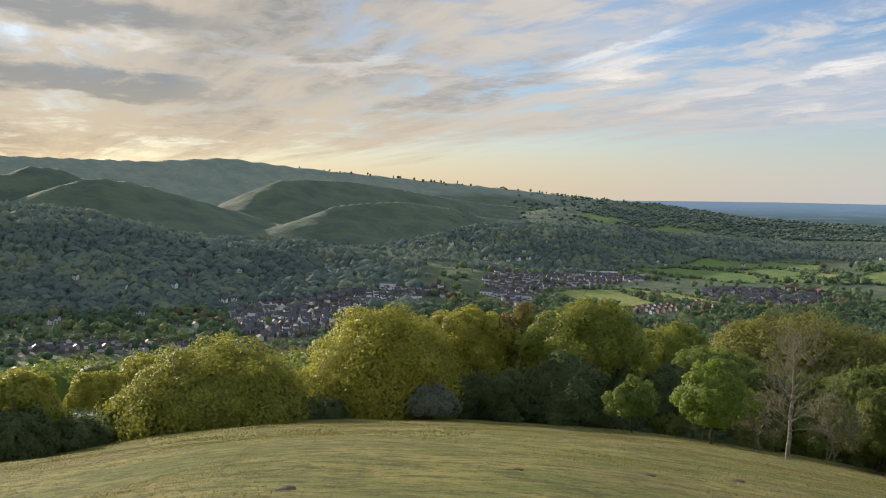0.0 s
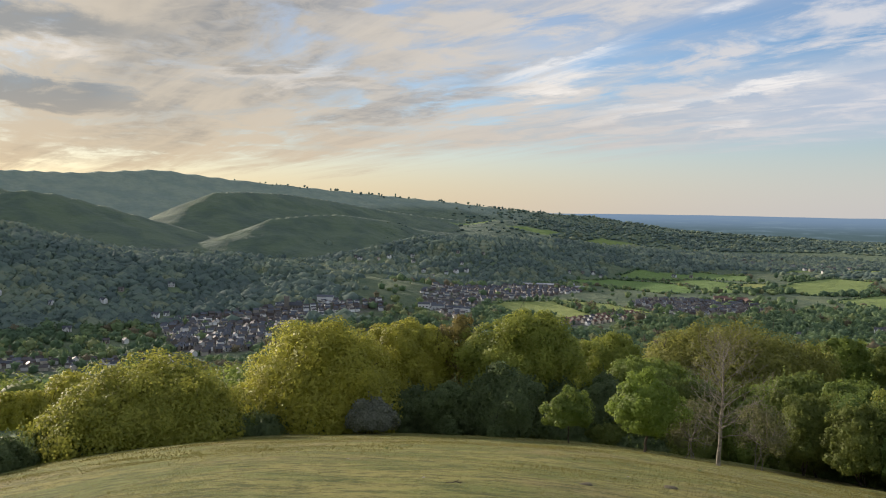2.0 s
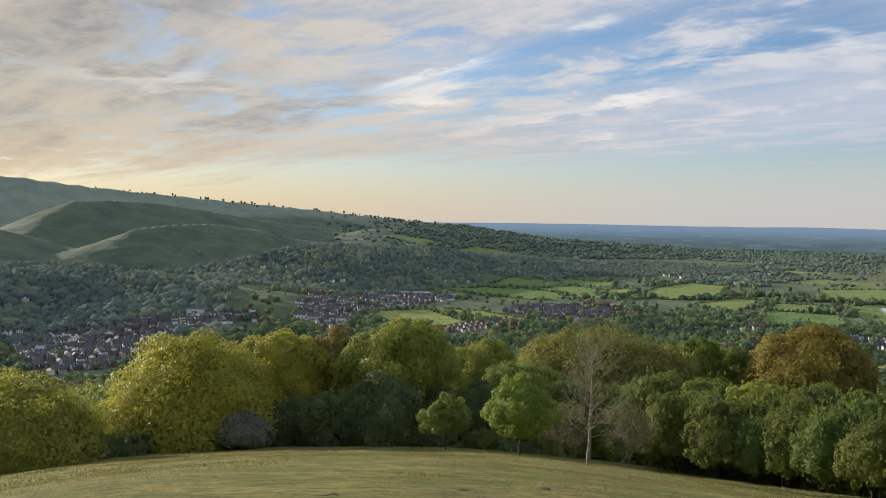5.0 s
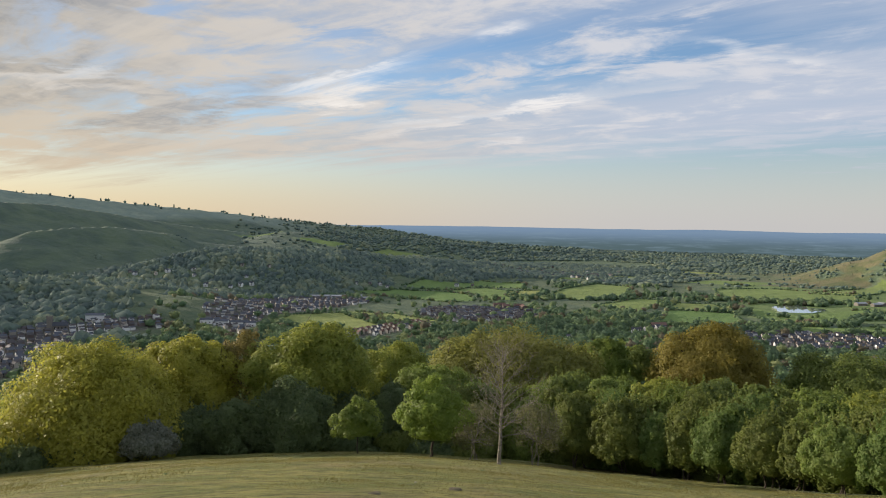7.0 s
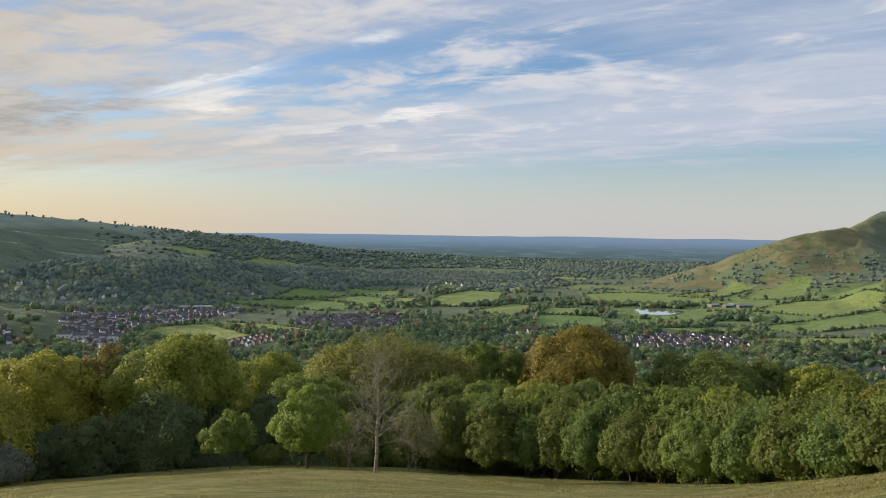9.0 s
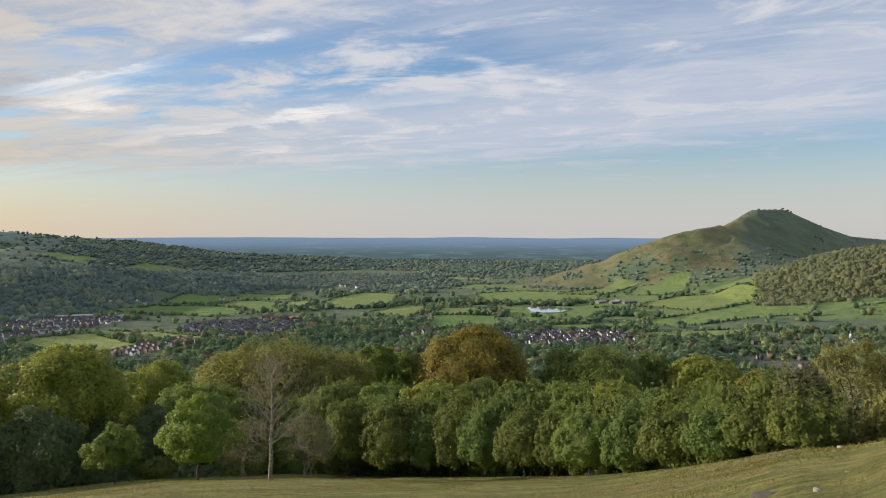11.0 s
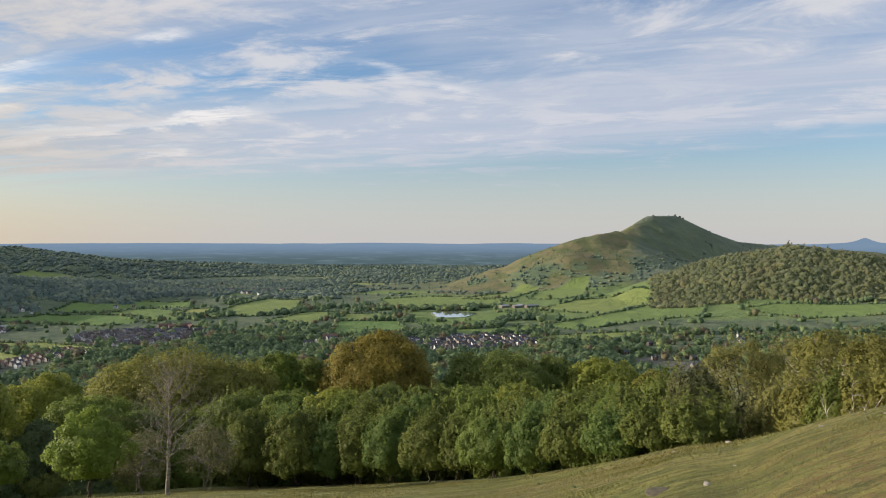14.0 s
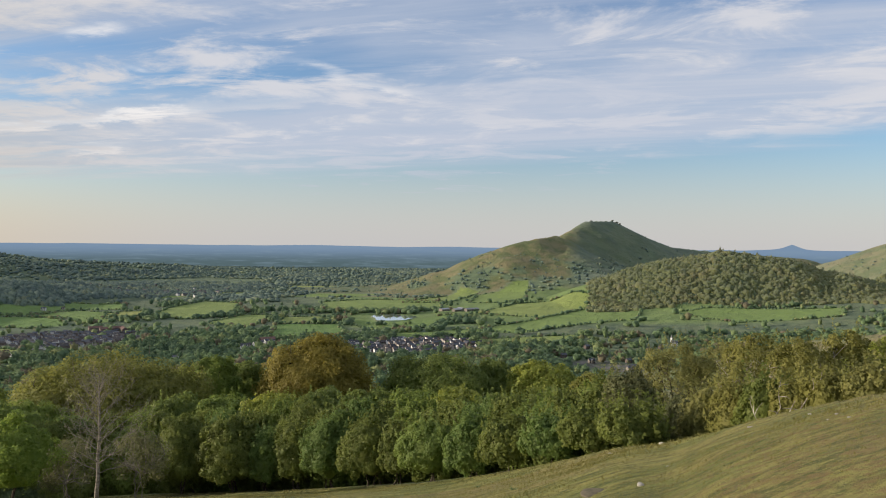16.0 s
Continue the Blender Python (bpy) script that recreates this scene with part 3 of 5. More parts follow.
    valley = (0.025 + 0.85 * fade(0.02, 0.22, patch)) * fade(780, 860, away)
    valley = np.maximum(valley, (0.42 + 0.3 * fade(-0.3, 0.3, patch)) * fade(1330, 1230, away - 190 * fade(28, 33, bearing)) * fade(780, 860, away))
    valley = np.maximum(valley, 0.62 * fade(12, 8, np.abs(bearing - 9)) * fade(1620, 1450, away + 0.6 * (x - 200)) * fade(780, 860, away))
    valley = valley * (1 - 0.8 * fade(25, 31, bearing) * fade(1340, 1400, y))
    plain = 0.30 + 0.62 * fade(-0.1, 0.25, fractal(x, y, 300, 83, 4))
    valley = np.where(away > 2700, plain, valley)
    slope = fade(1.0, 1.25, away / round_curve(bearing, 2)) * fade(860, 760, away) * fade(80, 60, np.abs(bearing))
    mynd = np.maximum.reduce([fade(-33, -41, bearing) * fade(1950, 2150, away), fade(-12, -20, bearing) * fade(2100, 2220, away), fade(-24, -29, bearing) * fade(1960, 2090, away)])
    crag = np.minimum(crest_offset(8, x, y), crest_offset(15, x, y)) + 70 * fractal(x, y, 90, 85, 3)
    hill = fade(470, 330, crag)
    bushes = 0.9 * fade(-0.12, 0.25, fractal(x, y, 75, 87, 3)) * fade(110, 240, crag)
    right_hill = np.maximum(fade(330, 230, crest_offset(13, x, y)), fade(230, 150, crest_offset(14, x, y)))
    valley = valley * (1 - mynd) * (1 - right_hill)
    valley = np.where(hill > 0.02, valley * (1 - hill) * 0.8 + bushes * hill, valley)
    total = np.maximum.reduce([valley, slope])
    total = total * fade(84, 96, np.hypot(x - 585, y - 1662))
    total = total * (1 - meadow_cover(x, y)[0]) * (1 - 0.74 * town_mask(x, y)) * (1 - 0.8 * town_mask(x * (1 + 40 / away), y * (1 + 40 / away)))
    return np.clip(np.maximum.reduce([left * (1 - town_mask(x, y)), right * (1 - 0.5 * town_mask(x, y)), helmeth, total]), 0, 1)


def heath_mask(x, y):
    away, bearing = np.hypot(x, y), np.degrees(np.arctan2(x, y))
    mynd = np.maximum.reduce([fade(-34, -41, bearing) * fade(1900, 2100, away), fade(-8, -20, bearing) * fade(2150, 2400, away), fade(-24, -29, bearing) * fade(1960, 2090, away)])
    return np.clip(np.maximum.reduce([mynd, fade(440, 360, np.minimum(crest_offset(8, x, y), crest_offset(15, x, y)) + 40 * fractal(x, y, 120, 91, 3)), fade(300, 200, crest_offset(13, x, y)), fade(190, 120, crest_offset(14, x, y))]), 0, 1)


TOWN = {
    "old": [(-745, 905), (-720, 985), (-676, 1040), (-630, 1120), (-520, 1182), (-505, 1130), (-570, 1050), (-560, 900), (-520, 790), (-560, 735), (-600, 760)],
    "new": [(-505, 1296), (-520, 1457), (-456, 1640), (-300, 1720), (-285, 1640), (-335, 1440), (-395, 1290), (-378, 1128), (-470, 1215)],
    "terraces": [(-262, 1150), (-230, 1120), (-110, 1300), (-105, 1360), (-150, 1340), (-215, 1210)],
    "estate": [(-172, 1470), (-140, 1586), (-68, 1610), (60, 1590), (60, 1465), (-20, 1390), (-80, 1362), (-112, 1372)],
    "cottages": [(375, 1318), (362, 1200), (430, 1160), (541, 1145), (585, 1212), (570, 1312), (483, 1328)],
    "outskirts": [(-770, 575), (-724, 645), (-635, 682), (-590, 722), (-540, 705), (-640, 612), (-735, 556)],
    "grange": [(610, 1000), (680, 1010), (700, 900), (640, 870)],
}


def town_mask(x, y):
    total = np.zeros(np.shape(x))
    for corners in TOWN.values():
        total = np.maximum(total, fade(8, -8, edge_distance(corners, x, y)))
    return total


# ---- the ground: one sheet out to the horizon ----
def build_ground():
    bearings = np.concatenate([np.arange(-180, -58, 3.0), np.arange(-58, 58, 0.2), np.arange(58, 180, 3.0)])
    rings = np.concatenate([[0.002, 0.5, 1.5, 2.5], np.geomspace(3.5, 95, 130), np.geomspace(98, 780, 50), np.geomspace(800, 4930, 240)])
    b, r = np.meshgrid(np.radians(bearings), rings)
    x, y = r * np.sin(b), r * np.cos(b)
    z = ground(x, y)
    rows, cols = x.shape
    i = np.arange(rows - 1)[:, None] * cols + np.arange(cols)[None, :]
    j = np.arange(rows - 1)[:, None] * cols + (np.arange(cols)[None, :] + 1) % cols
    faces = np.stack([i, j, j + cols, i + cols], -1).reshape(-1, 4)[:, ::-1]
    hub = np.array([[0, 0, 0.0]])
    me = quick_mesh("ground", np.concatenate([np.stack([x, y, z], -1).reshape(-1, 3), hub]), faces, LAND, smooth=True)
    cover, tone, hedge = meadow_cover(x, y)
    k = r / round_curve(np.degrees(b), 2)
    # far hill: darker growth right of the spur, also painting in the flank's shade
    wide = np.minimum(crest_offset(8, x, y), crest_offset(15, x, y))
    # nearer hills kept darker than the moor: haze contrast painted as bracken
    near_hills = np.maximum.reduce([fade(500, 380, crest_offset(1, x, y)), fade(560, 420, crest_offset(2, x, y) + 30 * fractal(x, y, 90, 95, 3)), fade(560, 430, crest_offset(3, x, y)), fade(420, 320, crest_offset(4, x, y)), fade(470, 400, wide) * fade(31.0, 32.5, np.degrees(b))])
    # wood tone spread over the far plain imitates haze's low contrast
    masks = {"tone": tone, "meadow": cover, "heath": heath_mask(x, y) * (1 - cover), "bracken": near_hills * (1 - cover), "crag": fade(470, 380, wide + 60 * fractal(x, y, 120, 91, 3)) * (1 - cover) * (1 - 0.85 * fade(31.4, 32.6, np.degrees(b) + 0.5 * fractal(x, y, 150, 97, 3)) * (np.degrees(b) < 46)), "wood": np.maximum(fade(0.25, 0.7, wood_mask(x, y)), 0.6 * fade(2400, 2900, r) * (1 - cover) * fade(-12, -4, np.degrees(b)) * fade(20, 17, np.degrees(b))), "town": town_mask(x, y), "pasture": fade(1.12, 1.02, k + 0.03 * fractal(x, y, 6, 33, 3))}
    away, bearing = r, np.degrees(b)
    masks["dry"] = fade(33, 47, bearing) * fade(34, 15, away)
    green = 0.75 * fade(13, 17, bearing) * fade(48, 44, bearing) * fade(1550, 1650, away) * fade(2650, 2450, away)
    masks["meadow"] = np.maximum(cover, green)
    # low slope: brown bracken; hill behind: crag brown painted for its orange sunlight
    masks["crag"] = np.maximum.reduce([masks["crag"], fade(200, 130, crest_offset(14, x, y)), 0.8 * fade(300, 200, crest_offset(13, x, y))])
    for name, values in masks.items():
        layer = me.attributes.new(name, "FLOAT", "POINT")
        layer.data.foreach_set("value", np.concatenate([np.asarray(values, np.float32).ravel(), [0.0]]).astype(np.float32))
    tagged(new("ground", me), "grassy hillside, valley meadows and heath hills", "ground", kind="structure")


build_ground()


def build_backdrop():
    """A glowing strip for the blue distance beyond the plain, haze painted in: low wooded swells."""
    m = bpy.data.materials.new("blue_distance")
    m.use_nodes = True
    n = Nodes(m.node_tree)
    n.tree.nodes.clear()
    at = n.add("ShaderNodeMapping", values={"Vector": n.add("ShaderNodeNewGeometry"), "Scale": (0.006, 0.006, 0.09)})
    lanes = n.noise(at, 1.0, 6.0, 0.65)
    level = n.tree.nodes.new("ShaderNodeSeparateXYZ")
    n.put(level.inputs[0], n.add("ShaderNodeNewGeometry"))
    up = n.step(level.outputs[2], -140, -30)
    # haze as emitted colour, bluer and paler towards the top
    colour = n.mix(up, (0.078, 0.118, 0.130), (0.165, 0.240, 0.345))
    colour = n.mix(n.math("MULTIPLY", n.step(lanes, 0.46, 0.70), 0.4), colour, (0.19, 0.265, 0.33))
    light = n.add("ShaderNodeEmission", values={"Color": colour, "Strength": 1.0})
    n.put(n.tree.nodes.new("ShaderNodeOutputMaterial").inputs["Surface"], light)
    b = np.radians(np.arange(-75, 75, 0.1))
    deg = np.degrees(b)
    rise = -0.35 + 0.035 * lattice(deg / 6, 0 * deg, 4) + 0.02 * lattice(deg / 1.7, 0 * deg, 9) + 0.07 * np.exp(-((deg - 14) / 3.2) ** 2) + 0.36 * np.exp(-(np.abs(deg - 46.5) / 0.6) ** 1.4) + 0.09 * fade(43, 45, deg) * fade(53, 51, deg)
    top = EYE + 4940 * np.tan(np.radians(rise))
    x, y = 4940 * np.sin(b), 4940 * np.cos(b)
    verts = np.concatenate([np.stack([x, y, 0 * x - 190], -1), np.stack([x, y, top], -1)])
    k = np.arange(len(b) - 1)
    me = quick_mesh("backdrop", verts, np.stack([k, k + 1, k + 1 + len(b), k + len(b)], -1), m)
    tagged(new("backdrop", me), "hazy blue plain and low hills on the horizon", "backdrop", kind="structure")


build_backdrop()

# ---- trees and shrubs ----
def tube(points, radii, sides=6):
    """Points and faces of a tapered tube along a bent line."""
    points = np.asarray(points, float)
    ways = np.gradient(points, axis=0)
    ways /= np.linalg.norm(ways, axis=1, keepdims=True) + 1e-9
    ref = np.array([0.31, 0.94, 0.12])
    one = np.cross(ways, ref)
    one /= np.linalg.norm(one, axis=1, keepdims=True) + 1e-9
    two = np.cross(ways, one)
    a = np.arange(sides) * 2 * np.pi / sides
    ring = points[:, None] + np.asarray(radii)[:, None, None] * (np.cos(a)[None, :, None] * one[:, None] + np.sin(a)[None, :, None] * two[:, None])
    k, s = np.arange(len(points) - 1)[:, None] * sides, np.arange(sides)[None, :]
    t = (s + 1) % sides
    return ring.reshape(-1, 3), np.stack([k + s, k + t, k + t + sides, k + s + sides], -1).reshape(-1, 4)


def joined(pieces):
    verts, faces, n = [], [], 0
    for v, f in pieces:
        verts.append(v), faces.append(f + n)
        n += len(v)
    return np.concatenate(verts), np.concatenate(faces)


def bend(r, start, end, steps, sway):
    """A line from start to end that sways."""
    start, end = np.asarray(start, float), np.asarray(end, float)
    k = np.linspace(0, 1, steps)[:, None]
    wave = r.normal(0, sway, (steps, 3)).cumsum(0)
    wave -= k * wave[-1]
    return start + (end - start) * k + wave * np.sin(k * np.pi)


def ball(level):
    """Points and triangles of a unit ball."""
    bm = bmesh.new()
    bmesh.ops.create_icosphere(bm, subdivisions=level, radius=1.0)
    out = np.array([v.co[:] for v in bm.verts]), np.array([[v.index for v in f.verts] for f in bm.faces])
    bm.free()
    return out


BALLS = {level: ball(level) for level in (1, 2, 3)}


def unit(v):
    return v / (np.linalg.norm(v, axis=1, keepdims=True) + 1e-9)


def dome_shape(r, radius, low, high, waist=0.3, lobed=1.0, power=2.15):
    """A crown's outer shape: from ways to places on its skin, and the way the skin faces there."""
    mid = low + waist * (high - low)
    waves = [(r.normal(0, k, 3), r.uniform(0, 6.3), lobed * a) for k, a in ((2.2, 0.06), (3.2, 0.05), (5.0, 0.045), (7.5, 0.035))]

    def skin(way):
        axes = np.stack([np.full(len(way), radius), np.full(len(way), radius), np.where(way[:, 2] > 0, high - mid, mid - low)], -1)
        round_off = (np.hypot(way[:, 0], way[:, 1]) ** power + np.abs(way[:, 2]) ** power) ** (-1 / power)
        swell = 1 + sum(a * np.sin(way @ d + o) for d, o, a in waves)
        return way * axes * (round_off * swell)[:, None] + np.array([0, 0, mid]), unit(way / axes)

    return skin


def leafage(r, skin, radius, count, size, clumps=0, core=3, rag=0.26, shoots=0, loose=0.0):
    """Leaf sprays in clumps over a crown's skin, round a shaded inner mass; points, triangles and the way each corner faces."""
    clumps = clumps or int(34 + 9 * radius)
    way = r.normal(size=(clumps, 3))
    way[:, 2] = np.where(way[:, 2] < -0.5, -way[:, 2], way[:, 2])
    way = unit(way)
    centre, out = skin(way)
    big = radius * r.uniform(0.11, 0.27, clumps) * (34 + 9 * radius) ** 0.4 / clumps ** 0.4
    centre = centre - out * (big * r.uniform(0.35, 1.15 + loose * 3, clumps))[:, None]
    which = r.choice(clumps, count, p=big ** 2 / (big ** 2).sum())
    turn = unit(r.normal(size=(count, 3)) + 0.6 * out[which] + np.array([0, 0, 0.15]))
    at = centre[which] + turn * (big[which] * (1.08 - np.abs(r.normal(0, rag, count))))[:, None]
    facing = turn * 0.8 + out[which] * 0.4 + r.normal(0, 0.34, (count, 3))
    # a thinner layer of leaves between the clumps
    fill = int(count * (0.45 if core else 0.15))
    w = r.normal(size=(fill, 3))
    w[:, 2] = np.where(w[:, 2] < -0.6, -w[:, 2], w[:, 2])
    between, face = skin(unit(w))
    at = np.concatenate([at, between - face * (radius * r.uniform(0.04, 0.20, fill))[:, None]])
    facing = np.concatenate([facing, face + r.normal(0, 0.36, (fill, 3))])
    if shoots:
        # upright leafy shoots that stand out of the top
        w = unit(r.normal(size=(shoots, 3)) * np.array([1, 1, 0.55]) + np.array([0, 0, 0.75]))
        foot, face = skin(w)
        long = r.uniform(0.35, 1.0, shoots)
        per = 16
        u = r.random((shoots, per))
        lean = r.normal(0, 0.12, (shoots, 1, 3)) + np.array([0, 0, 1.0]) + 0.35 * face[:, None]
        extra = foot[:, None] + lean * (u * long[:, None])[:, :, None] + r.normal(0, 0.075, (shoots, per, 3)) * (1.25 - u)[:, :, None] - face[:, None] * 0.15
        at = np.concatenate([at, extra.reshape(-1, 3)])
        facing = np.concatenate([facing, (face[:, None] * 0.8 + r.normal(0, 0.4, (shoots, per, 3))).reshape(-1, 3)])
    n = len(at)
    facing = unit(facing)
    normal = unit(facing + r.normal(0, 0.25, (n, 3)))
    one = unit(np.cross(normal, r.normal(size=(n, 3))))
    two = np.cross(normal, one)
    s = (size * r.uniform(0.6, 1.4, n))[:, None]
    verts = np.stack([at - one * s * 0.55 - two * s * 0.28, at + one * s * 0.55 - two * s * 0.28, at + two * s * 0.62], 1).reshape(-1, 3)
    faces, soft = np.arange(3 * n).reshape(-1, 3), np.repeat(facing, 3, 0)
    if core:
        b, f = BALLS[core]
        inner, face = skin(b)
        middle = inner.mean(0)
        inner = (inner - middle) * (0.70 - 0.05 * np.sin(b @ r.normal(0, 9, 3)))[:, None] + middle
        faces = np.concatenate([f, faces + len(b)])
        verts, soft = np.concatenate([inner, verts]), np.concatenate([face, soft])
    return verts, faces, soft


def broadleaf(name, bearing, away, rise, half, foot, leaves, label, category="tree", group="", size=0.22, cover=1.9, waist=0.3, seed=1, bark=None, lean=0.0, stems=1, core=3, limbs=5, rag=0.26, shoots=0, loose=0.0, clumps=0, lobed=1.0, girth=0.0, power=2.15):
    """A tree or bush by its bearing, distance, the rise of its tip and of its leaves' lower edge, and half its width (degrees)."""
    r = np.random.default_rng(seed)
    x, y = at_bearing(bearing, away)
    z = height(x, y) - 0.1
    tall = EYE + away * math.tan(radians(rise)) - z
    low = max(0.05, EYE + away * math.tan(radians(foot)) - z)
    radius = away * math.tan(radians(half))
    bark = bark or OAK_BARK
    tree = thing(name, (x, y, z), label, category, group)
    skin = dome_shape(r, radius, low, tall, waist, lobed, power)
    fork = low + (tall - low) * 0.3
    girth = girth or max(0.026 * tall ** 1.0, 0.045)
    wood = []
    for k in range(stems):
        spread = 0.0 if stems == 1 else 0.16 * radius
        start = np.array((r.normal(0, spread) - lean, r.normal(0, spread), -0.3))
        line = bend(r, start, (r.normal(0, 0.5 * spread), r.normal(0, 0.5 * spread), fork), 7, 0.02 * tall)
        flare = np.linspace(1.0, 0.62, 7)
        flare[0] *= 1.35
        wood.append(tube(line, girth / math.sqrt(stems) * flare, 7))
    part("trunk", quick_mesh("trunk", *joined(wood), bark, smooth=True), parent=tree)
    tips = unit(np.stack([np.cos(np.arange(limbs) * 2.4), np.sin(np.arange(limbs) * 2.4), r.uniform(-0.1, 1.3, limbs)], -1))
    ends, _ = skin(tips)
    twigs = []
    for end in ends:
        line = bend(r, (0, 0, fork * r.uniform(0.8, 0.98)), end * np.array([0.9, 0.9, 0.94]), 8, 0.03 * radius)
        part("limb", quick_mesh("limb", *tube(line, girth * np.linspace(0.5, 0.09, 8), 5), bark, smooth=True), parent=tree)
        for _ in range(4 if core else 12):
            at = line[r.integers(2, 8)]
            tip = at + r.normal(0, 0.22 * radius, 3) + np.array([0, 0, 0.16 * radius])
            twigs.append(tube(bend(r, at, tip, 4, 0.02 * radius), girth * np.linspace(0.16, 0.04, 4), 3))
    tagged(part("twig_mass", quick_mesh("twig_mass", *joined(twigs), bark), parent=tree), kind="stuff")
    area = 2 * math.pi * radius * (tall - low) * 0.55 + 2.2 * radius * radius
    count = int(min(62000, cover * area / (0.42 * size * size)))
    verts, faces, soft = leafage(r, skin, radius, count, size, clumps, core, rag, shoots, loose)
    crown = quick_mesh("crown", verts, faces, LEAF[leaves], smooth=True)
    crown.normals_split_custom_set_from_vertices(soft.astype(np.float32))
    part("crown", crown, parent=tree)
    return tree


def at_bearing(bearing, away):
    return away * math.sin(radians(bearing)), away * math.cos(radians(bearing))


def rim_of(bearing):
    """Distance of the pasture's rim, and the rise at which it shows."""
    b = np.array([float(bearing)])
    return float(round_curve(b, 2)[0]), float(round_curve(b, 1)[0])


GOLD, LIME = "broad oak with golden spring leaves on the pasture's edge", "domed tree with bright yellow-green spring leaves"
EDGE, SCRUB = "trees along the pasture's edge", "scrub along the pasture's edge"
for seed, (bearing, away, rise, half, foot, leaves, label, more) in enumerate([
        (-52.2, 72, -11.65, 2.9, -17.5, "lime", LIME, dict(waist=0.15)),
        (-47.5, 88, -12.0, 2.1, -14.6, "gold", "rounded tree with dull golden leaves behind the hedge", {}),
        (-44.9, 94, -11.3, 2.3, -14.4, "gold", "rounded tree with dull golden leaves behind the hedge", {}),
        (-40.4, 76, -10.6, 6.4, -17.2, "lime", LIME, dict(waist=0.1, power=1.9)),
        (-28.1, 84, -8.6, 6.5, -16.6, "gold", GOLD, dict(waist=0.12, power=1.8)),
        (-21.9, 91, -8.25, 3.5, -14.5, "gold", GOLD, {}),
        (-18.6, 93, -8.1, 2.3, -14.0, "bronze", "oak with sparse bronze leaves and visible limbs", dict(core=0, cover=1.5, limbs=9, loose=0.3, girth=0.22)),
        (-13.9, 89, -7.85, 4.3, -14.5, "lime2", "tall oak with yellow-green leaves in the tree line", dict(waist=0.4, lobed=1.5)),
        (-8.2, 104, -9.0, 2.7, -13.0, "lime2", "rounded yellow-green tree behind the hedge", dict(waist=0.45)),
        (-4.9, 93, -10.3, 3.2, -14.0, "green", "rounded mid-green tree behind the hedge", {}),
        (0.3, 118, -8.15, 5.9, -12.5, "olive", "wide olive-gold oak behind the bare tree", dict(size=0.29, power=1.9)),
        (7.1, 128, -8.2, 1.7, -11.0, "green", "upright green tree in the wood below", dict(size=0.29)),
        (5.7, 138, -8.7, 1.4, -11.0, "lime2", "upright green tree in the wood below", dict(size=0.29)),
        (9.3, 134, -8.5, 1.5, -11.0, "green2", "upright green tree in the wood below", dict(size=0.29)),
        (14.15, 125, -6.95, 4.2, -11.4, "amber", "large domed oak with amber spring leaves", dict(waist=0.15, size=0.28, power=1.85)),
        (22.4, 122, -8.1, 3.7, -11.8, "green2", "broad dark green oak below the scrub", dict(size=0.29, lobed=1.6)),
        (26.4, 126, -8.6, 2.3, -11.8, "green2", "broad dark green oak below the scrub", dict(size=0.29)),
        (30.3, 120, -8.65, 2.7, -12.0, "lime2", "rounded olive-green tree below the scrub", dict(size=0.29)),
        (34.0, 112, -9.3, 2.0, -12.0, "olive", "rounded olive-green tree below the scrub", dict(size=0.28)),
        (52.2, 60, -6.1, 2.9, -11.0, "lime2", "yellow-green tree behind the grassy shoulder", dict(size=0.14))]):
    broadleaf("broadleaf_tree", bearing, away, rise, half, foot, leaves, label, "tree", EDGE, seed=seed + 1, **more)

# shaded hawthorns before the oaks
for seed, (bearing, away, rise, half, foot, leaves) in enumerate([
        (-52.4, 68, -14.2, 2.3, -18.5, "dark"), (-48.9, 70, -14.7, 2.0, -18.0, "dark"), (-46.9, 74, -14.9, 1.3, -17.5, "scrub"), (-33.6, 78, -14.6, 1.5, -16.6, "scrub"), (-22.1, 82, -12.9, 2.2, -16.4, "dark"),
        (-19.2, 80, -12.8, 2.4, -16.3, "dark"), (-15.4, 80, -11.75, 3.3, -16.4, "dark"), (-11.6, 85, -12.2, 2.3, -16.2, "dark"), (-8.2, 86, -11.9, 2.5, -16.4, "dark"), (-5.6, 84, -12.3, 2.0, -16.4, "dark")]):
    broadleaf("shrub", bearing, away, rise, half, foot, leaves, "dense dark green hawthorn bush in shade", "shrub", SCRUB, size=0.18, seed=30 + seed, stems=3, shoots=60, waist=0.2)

# low undergrowth added to close the foot of the tree line, dark-leaved for its shade line
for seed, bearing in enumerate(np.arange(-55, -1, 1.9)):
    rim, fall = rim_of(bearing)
    broadleaf("shrub", bearing, rim + 4.5, fall + 1.15 + 0.5 * math.sin(seed * 2.3), 1.9, fall - 1.5, ("dark", "scrub", "dark")[seed % 3], "low dark filler bush at the shaded foot of the tree line", "shrub", SCRUB, size=0.17, seed=200 + seed, stems=2, limbs=3, shoots=25, waist=0.1)

# the thicket: a tall back row, bushes before it on the grass edge, and crowns that show over it
turns = np.random.default_rng(77)
for k, bearing in enumerate(np.arange(-3.4, 36, 1.9)):
    rim, fall = rim_of(bearing)
    leaves = ("scrub", "fresh2", "scrub", "green", "scrub")[k % 5]
    rise = np.interp(bearing, (-3, 12, 24, 30, 35), (-12.0, -11.6, -11.45, -11.1, -10.3)) + turns.uniform(-0.3, 0.12)
